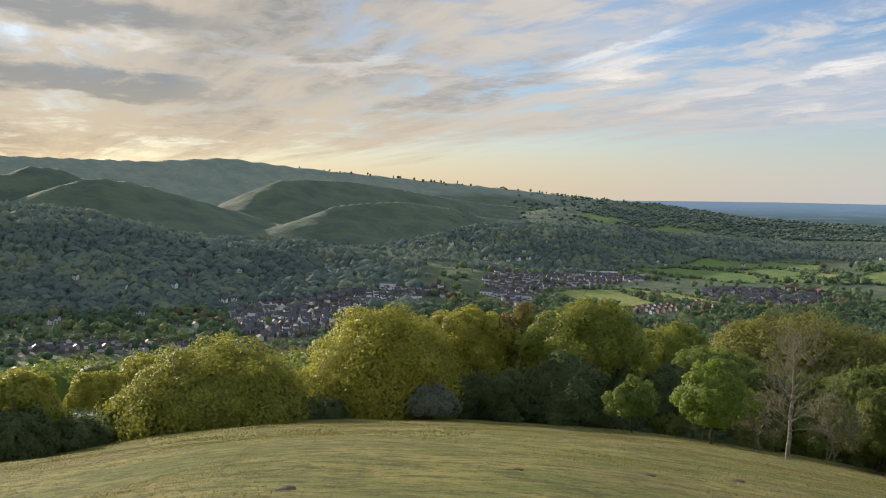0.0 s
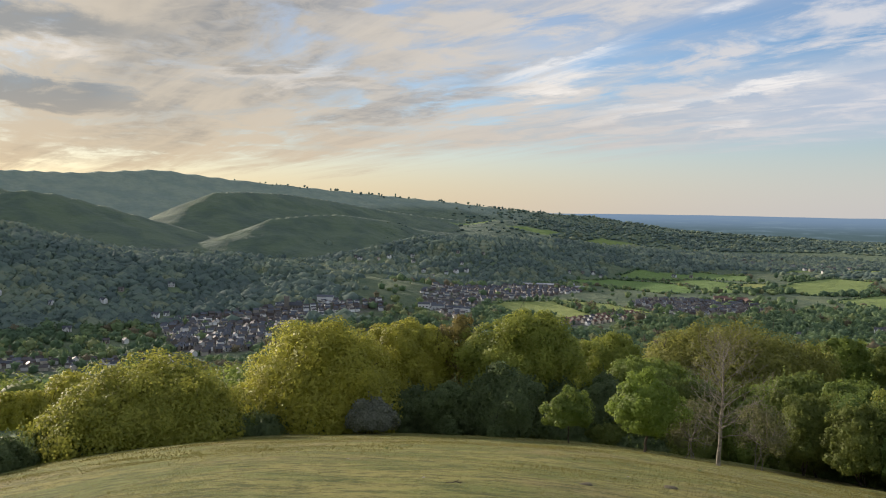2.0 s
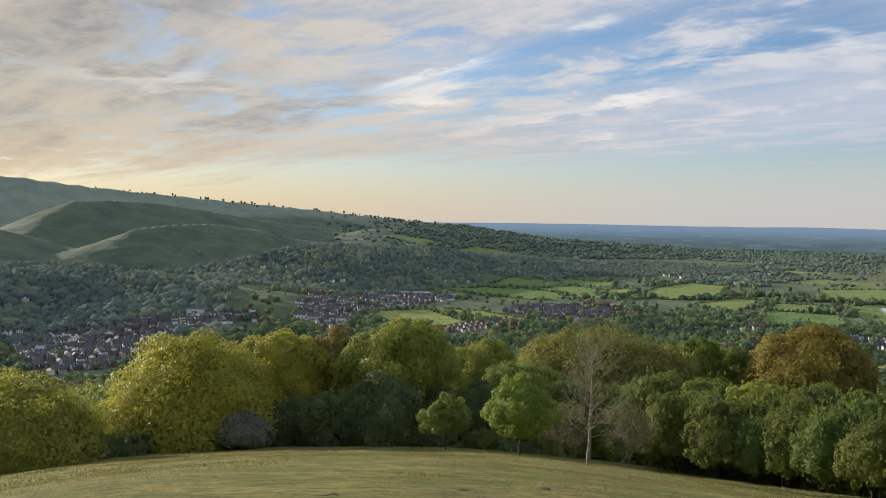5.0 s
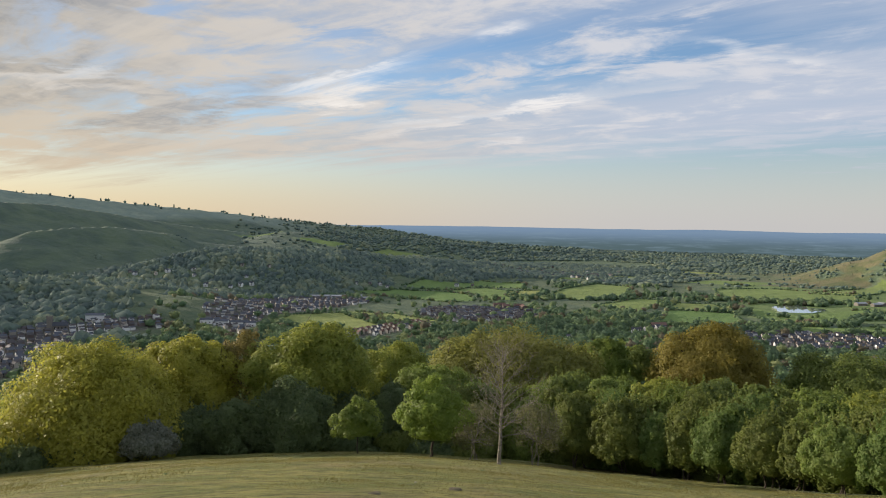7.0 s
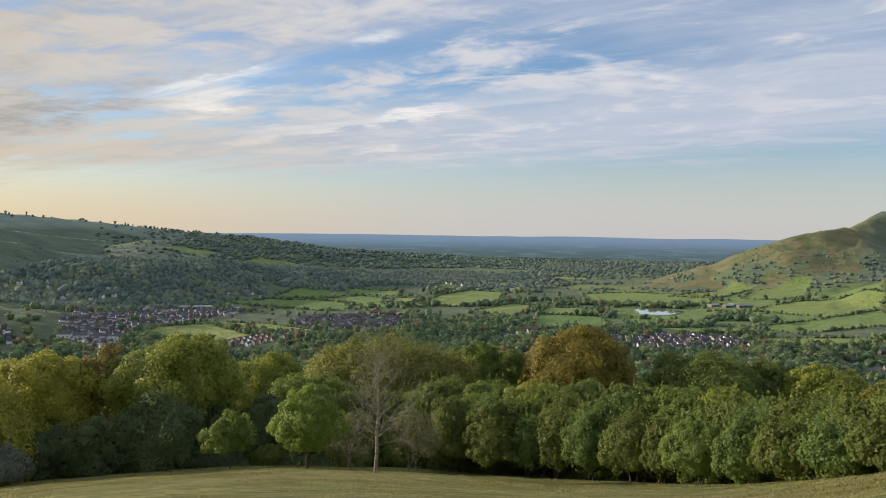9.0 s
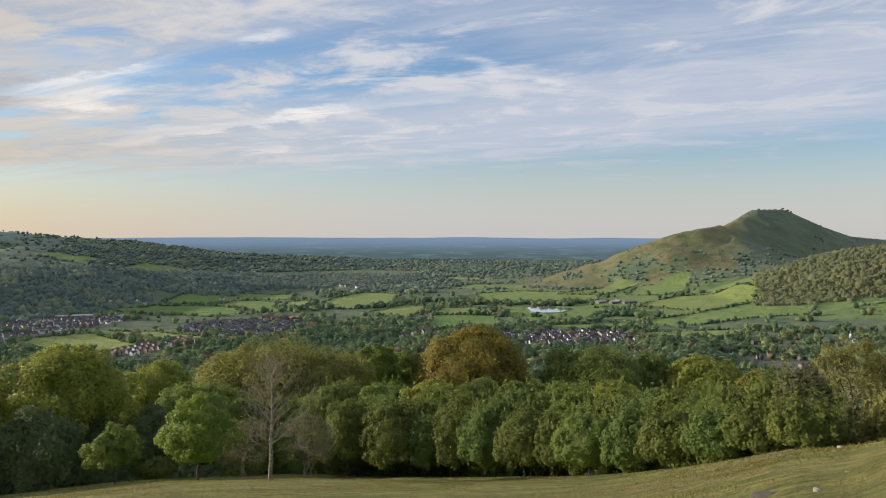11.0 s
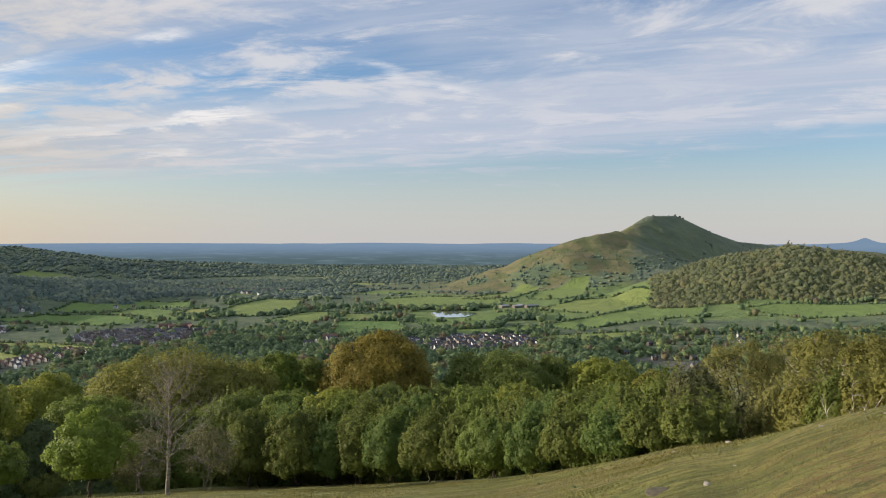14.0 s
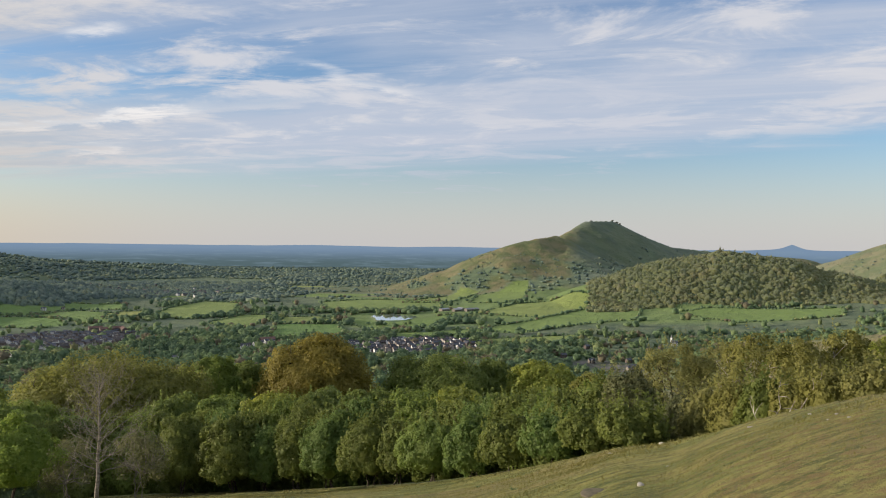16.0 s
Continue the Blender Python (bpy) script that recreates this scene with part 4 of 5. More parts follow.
    broadleaf("shrub", bearing + turns.uniform(-0.3, 0.3), rim + turns.uniform(7.5, 10.5), rise, turns.uniform(2.4, 3.2), fall - 1.0, leaves, "upright green scrub bush in a dense thicket", "shrub", SCRUB, size=0.16, seed=50 + k, stems=4, shoots=190, waist=0.12, clumps=95, rag=0.4)
for seed, (bearing, rise, half, leaves) in enumerate([(5.4, -12.2, 1.9, "scrub"), (8.3, -12.4, 1.9, "scrub"), (10.6, -13.3, 1.3, "fresh2"), (12.6, -12.7, 1.5, "scrub"), (15.2, -12.2, 2.0, "fresh2"), (17.9, -12.3, 1.9, "scrub"), (19.9, -12.9, 1.3, "scrub"), (22.2, -12.6, 2.1, "fresh3"), (25.3, -12.3, 1.9, "fresh2"), (28.2, -12.2, 2.1, "scrub"), (31.2, -12.0, 2.2, "fresh2"), (34.0, -11.7, 2.2, "scrub"), (36.6, -11.3, 2.0, "scrub")]):
    rim, fall = rim_of(bearing)
    broadleaf("shrub", bearing, rim + 3.0, rise, half * 1.15, fall + (0.5 if bearing < 24 else 0.0), leaves, "rounded hazel bush at the grass edge", "shrub", SCRUB, size=0.15, seed=80 + seed, stems=3, shoots=90, waist=0.35, limbs=4, power=2.0)
for seed, bearing in enumerate(np.arange(4.5, 37, 3.3)):
    rim, fall = rim_of(bearing)
    broadleaf("shrub", bearing, rim + 24, -10.75 + turns.uniform(-0.2, 0.2) + 0.9 * max(0, (bearing - 28) / 9), 2.3, -14.0, ("green2", "green", "lime2", "green2")[seed % 4], "leafy bush in the thicket's hinder rows", "shrub", SCRUB, size=0.24, seed=100 + seed, stems=3, shoots=40, waist=0.5, limbs=4)

broadleaf("shrub", -24.8, 74.5, -13.8, 1.9, -15.9, "blossom", "grey-green hawthorn bush with white blossom", "shrub", SCRUB, size=0.16, seed=120, stems=4, shoots=20)
broadleaf("shrub", 36.2, 43, -8.7, 1.9, -12.5, "greywillow", "pale willow bush with silvery blossom", "shrub", SCRUB, size=0.11, seed=121, stems=4, core=2, cover=1.1, shoots=60, limbs=7)
for seed, (bearing, away, rise, half) in enumerate([(2.5, 65, -12.5, 2.1), (-2.2, 68, -12.7, 1.9)]):
    broadleaf("shrub", bearing, away, rise, half, -16.4, "brown", "brown budding bush with few leaves", "shrub", SCRUB, size=0.11, seed=122 + seed, stems=3, core=0, cover=0.42, limbs=11, loose=0.5, bark=PALE_BARK, girth=0.09)
broadleaf("sapling", -10.45, 71, -12.75, 1.65, -15.5, "green", "small round sapling with a thin trunk", "tree", size=0.16, seed=125, core=2, girth=0.06, cover=1.2, lobed=1.5)
broadleaf("young_tree", -5.0, 64, -11.4, 2.35, -16.0, "fresh", "young maple with fresh green leaves and a leaning trunk", "tree", size=0.17, seed=126, core=2, girth=0.13, lean=0.35, cover=1.2, lobed=1.8, waist=0.4)
TWIGGY = "tall twiggy brown-green tree behind the grassy shoulder"
for seed, (bearing, away, rise, half) in enumerate([(39.3, 52, -6.85, 2.7), (42.0, 55, -6.9, 2.3)]):
    broadleaf("alder", bearing, away, rise, half, -12.8, "twiggy", TWIGGY, "tree", size=0.11, seed=127 + seed, core=0, cover=0.75, limbs=14, stems=3, loose=0.6, waist=0.45, girth=0.12, shoots=60)
for seed, (bearing, away, rise, half) in enumerate([(44.4, 50, -6.1, 2.6), (47.3, 48, -6.2, 2.6), (49.8, 50, -5.7, 2.2)]):
    broadleaf("birch_tree", bearing, away, rise, half, -11.5, "birch", "birch with pale branches and thin olive leaves", "tree", size=0.11, seed=130 + seed, core=0, cover=0.8, limbs=10, loose=0.5, waist=0.4, bark=BIRCH_BARK, girth=0.13, shoots=40)
# low bushes behind the grassy shoulder
for seed, (bearing, rise, leaves) in enumerate([(38.0, -10.6, "scrub"), (39.7, -10.4, "greywillow"), (41.4, -9.7, "twiggy"), (43.2, -9.2, "birch"), (45.0, -8.9, "scrub"), (47.0, -8.6, "birch"), (49.0, -8.2, "birch"), (51.4, -7.6, "twiggy"), (54, -6.0, "birch")]):
    rim, fall = rim_of(bearing)
    broadleaf("shrub", bearing, rim + 9, rise, 1.9, fall - 1.5, leaves, "leafy bush behind the shoulder of the pasture", "shrub", SCRUB, size=0.11, seed=140 + seed, stems=3, core=2, cover=1.2, shoots=60)


def pale_snag(bearing, away, fall, seed):
    """A leaning birch stem with crooked white limbs and no leaves."""
    r = np.random.default_rng(seed)
    x, y = at_bearing(bearing, away)
    z = min(height(x, y), EYE + away * math.tan(radians(fall)))
    base = thing("dead_birch", (x, y, z), "half-dead birch with crooked white limbs", "tree")
    for k, (side, up, thick) in enumerate(((0.9, 2.1, 0.055), (1.7, 2.9, 0.05), (-0.7, 1.7, 0.04), (0.3, 2.6, 0.035), (1.4, 1.5, 0.03))):
        across = np.array([math.cos(radians(bearing)), -math.sin(radians(bearing)), 0])
        line = bend(r, np.array([0, 0, -0.4]), across * side + np.array([0, 0, up]), 9, 0.11)
        limb = part("limb", quick_mesh("limb", *tube(line, thick * np.linspace(1, 0.25, 9), 6), BIRCH_BARK, smooth=True), parent=base)
        for _ in range(4):
            at = line[r.integers(4, 9)]
            part("twig", quick_mesh("twig", *tube(bend(r, at, at + r.normal(0, 0.3, 3) + np.array([0, 0, 0.3]), 4, 0.04), thick * np.linspace(0.4, 0.15, 4), 4), BIRCH_BARK), parent=limb)


pale_snag(45.4, 34.5, -10.4, 150)
pale_snag(47.6, 35.5, -9.9, 151)


def bare_tree(x, y, top, label, seed):
    """A leafless tree: a straight trunk, rising limbs and fine twigs."""
    r = np.random.default_rng(seed)
    z = height(x, y) - 0.15
    tall = top - z
    tree = thing("bare_tree", (x, y, z), label, "tree")
    line = bend(r, (0, 0, -0.2), (0.12, 0, tall * 0.93), 16, 0.035)
    girth = 0.145 * np.linspace(1, 0.10, 16)
    girth[0] *= 1.35
    part("trunk", quick_mesh("trunk", *tube(line, girth, 9), PALE_BARK, smooth=True), parent=tree)
    limbs, twigs = [], []
    for k in range(44):
        u = 0.26 + 0.70 * (k / 43) ** 0.9
        a = k * 2.4 + r.uniform(-0.5, 0.5)
        start = line[int(u * 15)] + (line[min(15, int(u * 15) + 1)] - line[int(u * 15)]) * ((u * 15) % 1)
        long = tall * (0.27 * math.sin(math.pi * min(1, (u - 0.16) / 0.86)) ** 0.7 + 0.06) * r.uniform(0.8, 1.35)
        climb = 0.35 + 0.9 * u + r.uniform(-0.2, 0.2)
        way = np.array((math.cos(a), math.sin(a), climb))
        way /= np.linalg.norm(way)
        limb = bend(r, start, start + way * long + np.array((0, 0, -0.08 * long)), 7, 0.035 * long)
        thick = 0.030 * (1.15 - u) + 0.008
        limbs.append(tube(limb, thick * np.linspace(1, 0.25, 7), 5))
        for i in range(6):
            at = limb[r.integers(2, 7)]
            out = way * r.uniform(0.3, 1.0) + r.normal(0, 0.5, 3) + np.array((0, 0, 0.25))
            tip = at + out / np.linalg.norm(out) * long * r.uniform(0.22, 0.5)
            twig = bend(r, at, tip, 5, 0.03 * long)
            twigs.append(tube(twig, thick * np.linspace(0.42, 0.16, 5), 3))
            for _ in range(3):
                end = twig[r.integers(1, 5)]
                twigs.append(tube(bend(r, end, end + r.normal(0, 0.16 * long, 3) + np.array((0, 0, 0.05 * long)), 3, 0.01), thick * np.linspace(0.2, 0.10, 3), 3))
    for limb in limbs:
        part("limb", quick_mesh("limb", *limb, PALE_BARK, smooth=True), parent=tree)
    tagged(part("twig_mass", quick_mesh("twig_mass", *joined(twigs), PALE_BARK), parent=tree), kind="stuff")
    return tree


bare_tree(-0.3, 52.6, -6.05, "bare pale-barked tree with fine twigs, still leafless", 5)

# ---- woods and hedges of the valley ----
def far_crowns(level, sprays, size, seed, upward=0.35, pointed=0.08):
    """Crowns one metre wide and high: a lumpy mass of boughs with leaf sprays that break its outline; with the way each corner faces."""
    r = np.random.default_rng(seed)
    base, core_faces = BALLS[level]
    shapes, ways = [], []
    for k in range(16):
        lumps = sum(np.sin(base @ r.normal(0, s, 3) + r.uniform(0, 6)) * a for s, a in ((2.4, 0.12), (4.2, 0.11), (6.5, 0.09)))
        slim = np.array([0.62, 0.62, 1.2]) if k < 16 * pointed else np.array([1, 1, 1.0])
        reach = 0.5 * (1 + lumps + r.normal(0, 0.05, len(base)))[:, None]
        v = base * reach * slim + np.array([0, 0, 0.5])
        face = unit(base + upward * np.array([0, 0, 1.0]) + r.normal(0, 0.12, base.shape))
        if sprays:
            pick = r.choice(np.nonzero(base[:, 2] > -0.4)[0], sprays)
            at = v[pick] + r.normal(0, 0.07, (sprays, 3))
            out = unit(base[pick] + r.normal(0, 0.4, (sprays, 3)))
            one = unit(np.cross(out, r.normal(size=(sprays, 3))))
            two = np.cross(out, one)
            s = size * r.uniform(0.6, 1.4, (sprays, 1))
            v = np.concatenate([v, np.stack([at - one * s - two * s * 0.6, at + one * s - two * s * 0.6, at + two * s], 1).reshape(-1, 3)])
            face = np.concatenate([face, np.repeat(out, 3, 0)])
        shapes.append(v), ways.append(face)
    tri = np.arange(3 * sprays).reshape(-1, 3) + len(base)
    return np.array(shapes), np.array(ways), np.concatenate([core_faces, tri])


def plant(name, label, xs, ys, wide, tall, seed, category="woodland", leaf=None, sink=0.08, level=1, sprays=0, spray_size=0.1, upward=0.35):
    """Many crowns as one mesh, neighbours alike in tint."""
    r = np.random.default_rng(seed)
    shapes, ways, faces = far_crowns(level, sprays, spray_size, seed, upward)
    n = len(xs)
    z = ground(xs, ys) - sink * tall
    kind = r.integers(0, len(shapes), n)
    a = r.uniform(0, 2 * np.pi, n)
    c, s = np.cos(a)[:, None], np.sin(a)[:, None]
    proto, way = shapes[kind], ways[kind]
    x = (proto[:, :, 0] * c - proto[:, :, 1] * s) * wide[:, None] + xs[:, None]
    y = (proto[:, :, 0] * s + proto[:, :, 1] * c) * wide[:, None] + ys[:, None]
    up = proto[:, :, 2] * tall[:, None] + z[:, None]
    verts = np.stack([x, y, up], -1).reshape(-1, 3)
    all_faces = (faces[None] + (np.arange(n) * proto.shape[1])[:, None, None]).reshape(-1, 3)
    me = quick_mesh(name, verts, all_faces, leaf or WOODLAND, smooth=True)
    tint = np.clip(0.5 + 0.42 * fractal(xs, ys, 75, seed + 5, 2) + r.normal(0, 0.24, n), 0, 0.98) ** 1.15
    layer = me.attributes.new("tint", "FLOAT", "POINT")
    layer.data.foreach_set("value", np.repeat(tint, proto.shape[1]).astype(np.float32))
    turned = np.stack([way[:, :, 0] * c - way[:, :, 1] * s, way[:, :, 0] * s + way[:, :, 1] * c, way[:, :, 2]], -1)
    me.normals_split_custom_set_from_vertices(turned.reshape(-1, 3).astype(np.float32))
    tagged(new(name, me), label, category, kind="stuff")


def sites(spacing, near, far, seed, half=57.0):
    """A jittered grid of places between two distances, in the half that is seen."""
    r = np.random.default_rng(seed)
    gx, gy = np.meshgrid(np.arange(-far, far, spacing), np.arange(0, far, spacing))
    x, y = gx.ravel() + r.uniform(-0.55, 0.55, gx.size) * spacing, gy.ravel() + r.uniform(-0.55, 0.55, gx.size) * spacing
    away, bearing = np.hypot(x, y), np.degrees(np.arctan2(x, y))
    keep = (away > near) & (away < far) & (np.abs(bearing) < half)
    return x[keep], y[keep], r


# plots of the villas and cottages that stand among the trees
VILLAS = ((-838, 1720), (-820, 1705), (-776, 1715), (-760, 1740), (-714, 1775), (-690, 1720), (-620, 1834), (-560, 1850), (-630, 1598), (-607, 1625), (-590, 1668), (-575, 1690), (-556, 1706), (-640, 1660), (-585, 1760), (-770, 932), (-765, 950), (-880, 950), (-930, 900), (-900, 1010), (-860, 1080), (-1010, 880), (-800, 800), (-845, 700), (-860, 720), (-700, 760), (-680, 770), (-606, 1132), (-590, 1140), (-332, 1925), (-310, 1940), (-290, 1930), (-360, 1900), (-130, 2084), (-90, 2110), (94, 1195), (700, 960), (655, 896), (668, 905), (650, 980), (855, 1050), (820, 1040), (790, 1030), (640, 1040), (980, 1010), (720, 1100), (250, 1342), (262, 1350), (240, 1335), (215, 1310), (228, 1322), (270, 1330), (205, 1290))


def clearing(x, y):
    """True where no garden of a villa keeps the trees away; gardens open towards the valley."""
    free = np.ones(np.shape(x), bool)
    for vx, vy in VILLAS:
        long = math.hypot(vx, vy)
        ux, uy = vx / long, vy / long
        out, side = (x - vx) * ux + (y - vy) * uy, (x - vx) * uy - (y - vy) * ux
        free &= ~((out > -42) & (out < 10) & (np.abs(side) < 11))
    return free


def build_woods():
    for name, label, spacing, near, far, big, seed in (
            ("woodland", "mixed spring woodland around the town and meadows", 8.8, 800, 1450, 11.5, 101),
            ("woodland", "mixed woodland on the far side of the valley", 10.5, 1450, 2250, 14.0, 102),
            ("woodland", "distant woods and hedgerow trees on the plain", 19.0, 2250, 4850, 21.0, 103)):
        x, y, r = sites(spacing, near, far, seed)
        on_hill = (crest_offset(10, x, y) < 262) & (np.hypot(x, y) < 2450) & (np.degrees(np.arctan2(x, y)) > 33.2)
        bearing, away = np.degrees(np.arctan2(x, y)), np.hypot(x, y)
        on_ridge = ((crest_offset(5, x, y) < 560) & (bearing < -25) & (away > 1150)) | ((crest_offset(6, x, y) < 420) & (bearing < 10) & (bearing > -28.5))
        keep = ~on_hill & ~on_ridge
        x, y = x[keep], y[keep]
        keep = (r.random(len(x)) < wood_mask(x, y)) & clearing(x, y)
        x, y = x[keep], y[keep]
        wide = big * r.uniform(0.42, 1.0, len(x)) * r.uniform(0.85, 1.5, len(x)) * (1 + 0.25 * fractal(x, y, 110, 119, 2))
        tall = np.minimum(wide, 14) * r.uniform(0.55, 1.15, len(x))
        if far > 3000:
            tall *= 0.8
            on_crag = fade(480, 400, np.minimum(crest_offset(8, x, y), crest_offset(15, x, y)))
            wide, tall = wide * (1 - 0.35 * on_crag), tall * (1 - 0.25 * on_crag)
        # woods on the plain take the haze-tinted leaves
        plant(name, label, x, y, wide, tall, seed, leaf=HAZED_WOOD if far > 3000 else None, sprays={800: 44, 1450: 16, 2250: 0}[near], spray_size=0.11)
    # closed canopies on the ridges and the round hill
    for name, label, spacing, near, far, big, seed, leaf in (("ridge_wood", "dense dim wood on the valley's far slope", 12.0, 1150, 3300, 15.0, 108, HAZED_WOOD), ("hill_wood", "olive-brown oak wood covering the round hill", 8.2, 1700, 2450, 12.5, 109, HILL_WOOD)):
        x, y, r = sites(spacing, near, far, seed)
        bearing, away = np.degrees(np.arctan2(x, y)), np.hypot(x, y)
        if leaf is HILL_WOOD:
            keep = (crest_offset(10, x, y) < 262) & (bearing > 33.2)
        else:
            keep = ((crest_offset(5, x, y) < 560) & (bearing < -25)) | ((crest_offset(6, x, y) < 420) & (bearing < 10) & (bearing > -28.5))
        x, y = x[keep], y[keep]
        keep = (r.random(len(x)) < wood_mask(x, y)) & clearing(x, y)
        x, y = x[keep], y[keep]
        wide = big * np.exp(r.normal(-0.05, 0.36, len(x))).clip(0.4, 1.9) * (1 + 0.35 * fade(1900, 1400, np.hypot(x, y)) * (leaf is HAZED_WOOD))
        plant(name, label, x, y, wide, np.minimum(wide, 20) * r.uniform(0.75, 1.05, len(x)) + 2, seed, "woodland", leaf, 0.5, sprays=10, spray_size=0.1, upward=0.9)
    # hedges along the meadows' edges
    x, y, r = sites(5.0, 850, 2450, 104)
    cover, _, hedge = meadow_cover(x, y)
    keep = (hedge < 3.2) & (r.random(len(x)) < 0.85) & (town_mask(x, y) < 0.3) & (np.hypot(x - 585, y - 1662) > 100)
    x, y = x[keep], y[keep]
    wide = r.uniform(3.5, 6.5, len(x)) * np.where(r.random(len(x)) < 0.12, 1.9, 1)
    plant("hedgerow", "field hedges with a few taller trees", x, y, wide, wide * r.uniform(0.55, 0.95, len(x)), 104, "hedge")
    # thin scrub and gorse on the open hills
    x, y, r = sites(16.0, 1950, 3700, 105)
    heath = heath_mask(x, y)
    keep = (np.degrees(np.arctan2(x, y)) > -24) & (r.random(len(x)) < 0.35 * heath * fade(0.0, 0.5, fractal(x, y, 120, 107, 4)))
    x, y = x[keep], y[keep]
    wide = r.uniform(3, 7, len(x))
    plant("hill_scrub", "gorse and thorn bushes on the heath hills", x, y, wide, wide * 0.6, 105, "scrub", HAZED_WOOD)
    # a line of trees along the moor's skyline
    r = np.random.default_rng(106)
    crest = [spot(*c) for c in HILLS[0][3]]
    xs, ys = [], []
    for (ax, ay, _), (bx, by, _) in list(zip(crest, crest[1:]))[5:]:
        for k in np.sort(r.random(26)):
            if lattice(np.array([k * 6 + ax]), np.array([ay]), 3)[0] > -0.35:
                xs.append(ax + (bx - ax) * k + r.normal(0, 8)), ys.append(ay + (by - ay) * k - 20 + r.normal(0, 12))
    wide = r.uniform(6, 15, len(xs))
    plant("skyline_trees", "wind-bent trees along the moor's skyline", np.array(xs), np.array(ys), wide, wide * r.uniform(0.8, 1.3, len(xs)), 106, "trees", HAZED_WOOD, sprays=16)


build_woods()


def build_slope_wood():
    """The wood that falls away below the pasture: leafy crowns close by, plainer ones further down."""
    x, y, r = sites(13.0, 128, 330, 111)
    bearing, away = np.degrees(np.arctan2(x, y)), np.hypot(x, y)
    keep = (r.random(len(x)) < 0.85) & (np.abs(bearing) < 57) & ~((np.abs(bearing - 6) < 18) & (away < 150))
    mix = (x * 12.9898 + y * 78.233) % 1
    for leaves, low, high in (("green", 0.0, 0.30), ("green2", 0.30, 0.55), ("scrub", 0.55, 0.75), ("lime2", 0.75, 0.9), ("olive", 0.9, 1.0)):
        pick = keep & (mix >= low) & (mix < high)
        verts, faces, ways, n = [], [], [], 0
        for px, py, pz in zip(x[pick], y[pick], ground(x[pick], y[pick])):
            wide, tall = r.uniform(4.5, 6.8), r.uniform(7.5, 11)
            v, f, w = leafage(r, dome_shape(r, wide, 0.5, tall, 0.4, 1.5), wide, 300, 0.62, 40, 2)
            verts.append(v + np.array([px, py, pz])), faces.append(f + n), ways.append(w)
            n += len(v)
        me = quick_mesh("hanging_wood", np.concatenate(verts), np.concatenate(faces), LEAF[leaves], smooth=True)
        me.normals_split_custom_set_from_vertices(np.concatenate(ways).astype(np.float32))
        tagged(new("hanging_wood", me), "mixed green wood on the slope below the pasture", "woodland", kind="stuff")
    x, y, r = sites(13.0, 330, 810, 112)
    keep = r.random(len(x)) < 0.72
    x, y = x[keep], y[keep]
    wide = r.uniform(9, 15, len(x))
    plant("hanging_wood", "mixed green wood on the slope above the town", x, y, wide, wide * r.uniform(0.7, 0.95, len(x)), 112, sprays=40, spray_size=0.12)


build_slope_wood()


# ---- houses ----
def box(bm, x0, x1, y0, y1, z0, z1):
    m = Matrix.Translation(((x0 + x1) / 2, (y0 + y1) / 2, (z0 + z1) / 2)) @ Matrix.Diagonal((x1 - x0, y1 - y0, z1 - z0, 1))
    bmesh.ops.create_cube(bm, size=1.0, matrix=m)


def prism(bm, half_x, half_y, z0, z1, thick=0.0):
    """A gable along x: the walls' top or, with a thickness, the roof's two slopes."""
    if not thick:
        low = [bm.verts.new((sx * half_x, sy * half_y, z0)) for sx, sy in ((-1, -1), (-1, 1), (1, 1), (1, -1))]
        a, b = bm.verts.new((-half_x, 0, z1)), bm.verts.new((half_x, 0, z1))
        for face in ((low[0], low[3], b, a), (low[2], low[1], a, b), (low[1], low[0], a), (low[3], low[2], b), tuple(low)):
            bm.faces.new(face)
        return
    for s in (-1, 1):
        ring = []
        for x in (-half_x, half_x):
            ring.append([bm.verts.new(c) for c in ((x, s * half_y, z0), (x, 0, z1), (x, 0, z1 + thick), (x, s * half_y, z0 + thick))])
        for k in range(4):
            bm.faces.new((ring[0][k], ring[0][(k + 1) % 4], ring[1][(k + 1) % 4], ring[1][k]))
        bm.faces.new(ring[0]), bm.faces.new(ring[1][::-1])
    bmesh.ops.recalc_face_normals(bm, faces=bm.faces[:])


WINDOW, DOOR = None, None


def house(name, label, size, walls, roof, group, wing=False, chimneys=1):
    """A house with its parts, built once and copied."""
    global WINDOW, DOOR
    wide, deep, eaves, ridge = size
    home = thing(name, (0, 0, 0), label, "house", group)
    bm = bmesh.new()
    box(bm, -wide / 2, wide / 2, -deep / 2, deep / 2, -2.0, eaves)
    prism(bm, wide / 2, deep / 2, eaves, ridge)
    part("wall", bm, walls, home)
    bm = bmesh.new()
    prism(bm, wide / 2 + 0.35, deep / 2 + 0.4, eaves - 0.25, ridge, 0.22)
    part("roof", bm, roof, home)
    if wing:
        bm = bmesh.new()
        box(bm, -wide * 0.18, wide * 0.18, -deep / 2 - 1.8, 0, -2.0, eaves)
        part("front_wing", bm, walls, home)
        bm = bmesh.new()
        prism(bm, deep / 4 + 1.4, wide * 0.18 + 0.3, eaves - 0.2, ridge - 0.5, 0.2)
        bmesh.ops.transform(bm, matrix=pose(0, -deep / 4 - 1.0, 0, 0, 0, 90), verts=bm.verts[:])
        part("wing_roof", bm, roof, home)
        bm = bmesh.new()
        prism(bm, deep / 4 + 1.2, wide * 0.18, eaves, ridge - 0.55)
        bmesh.ops.transform(bm, matrix=pose(0, -deep / 4 - 0.7, 0, 0, 0, 90), verts=bm.verts[:])
        part("gable", bm, walls, home)
    for k in range(chimneys):
        bm = bmesh.new()
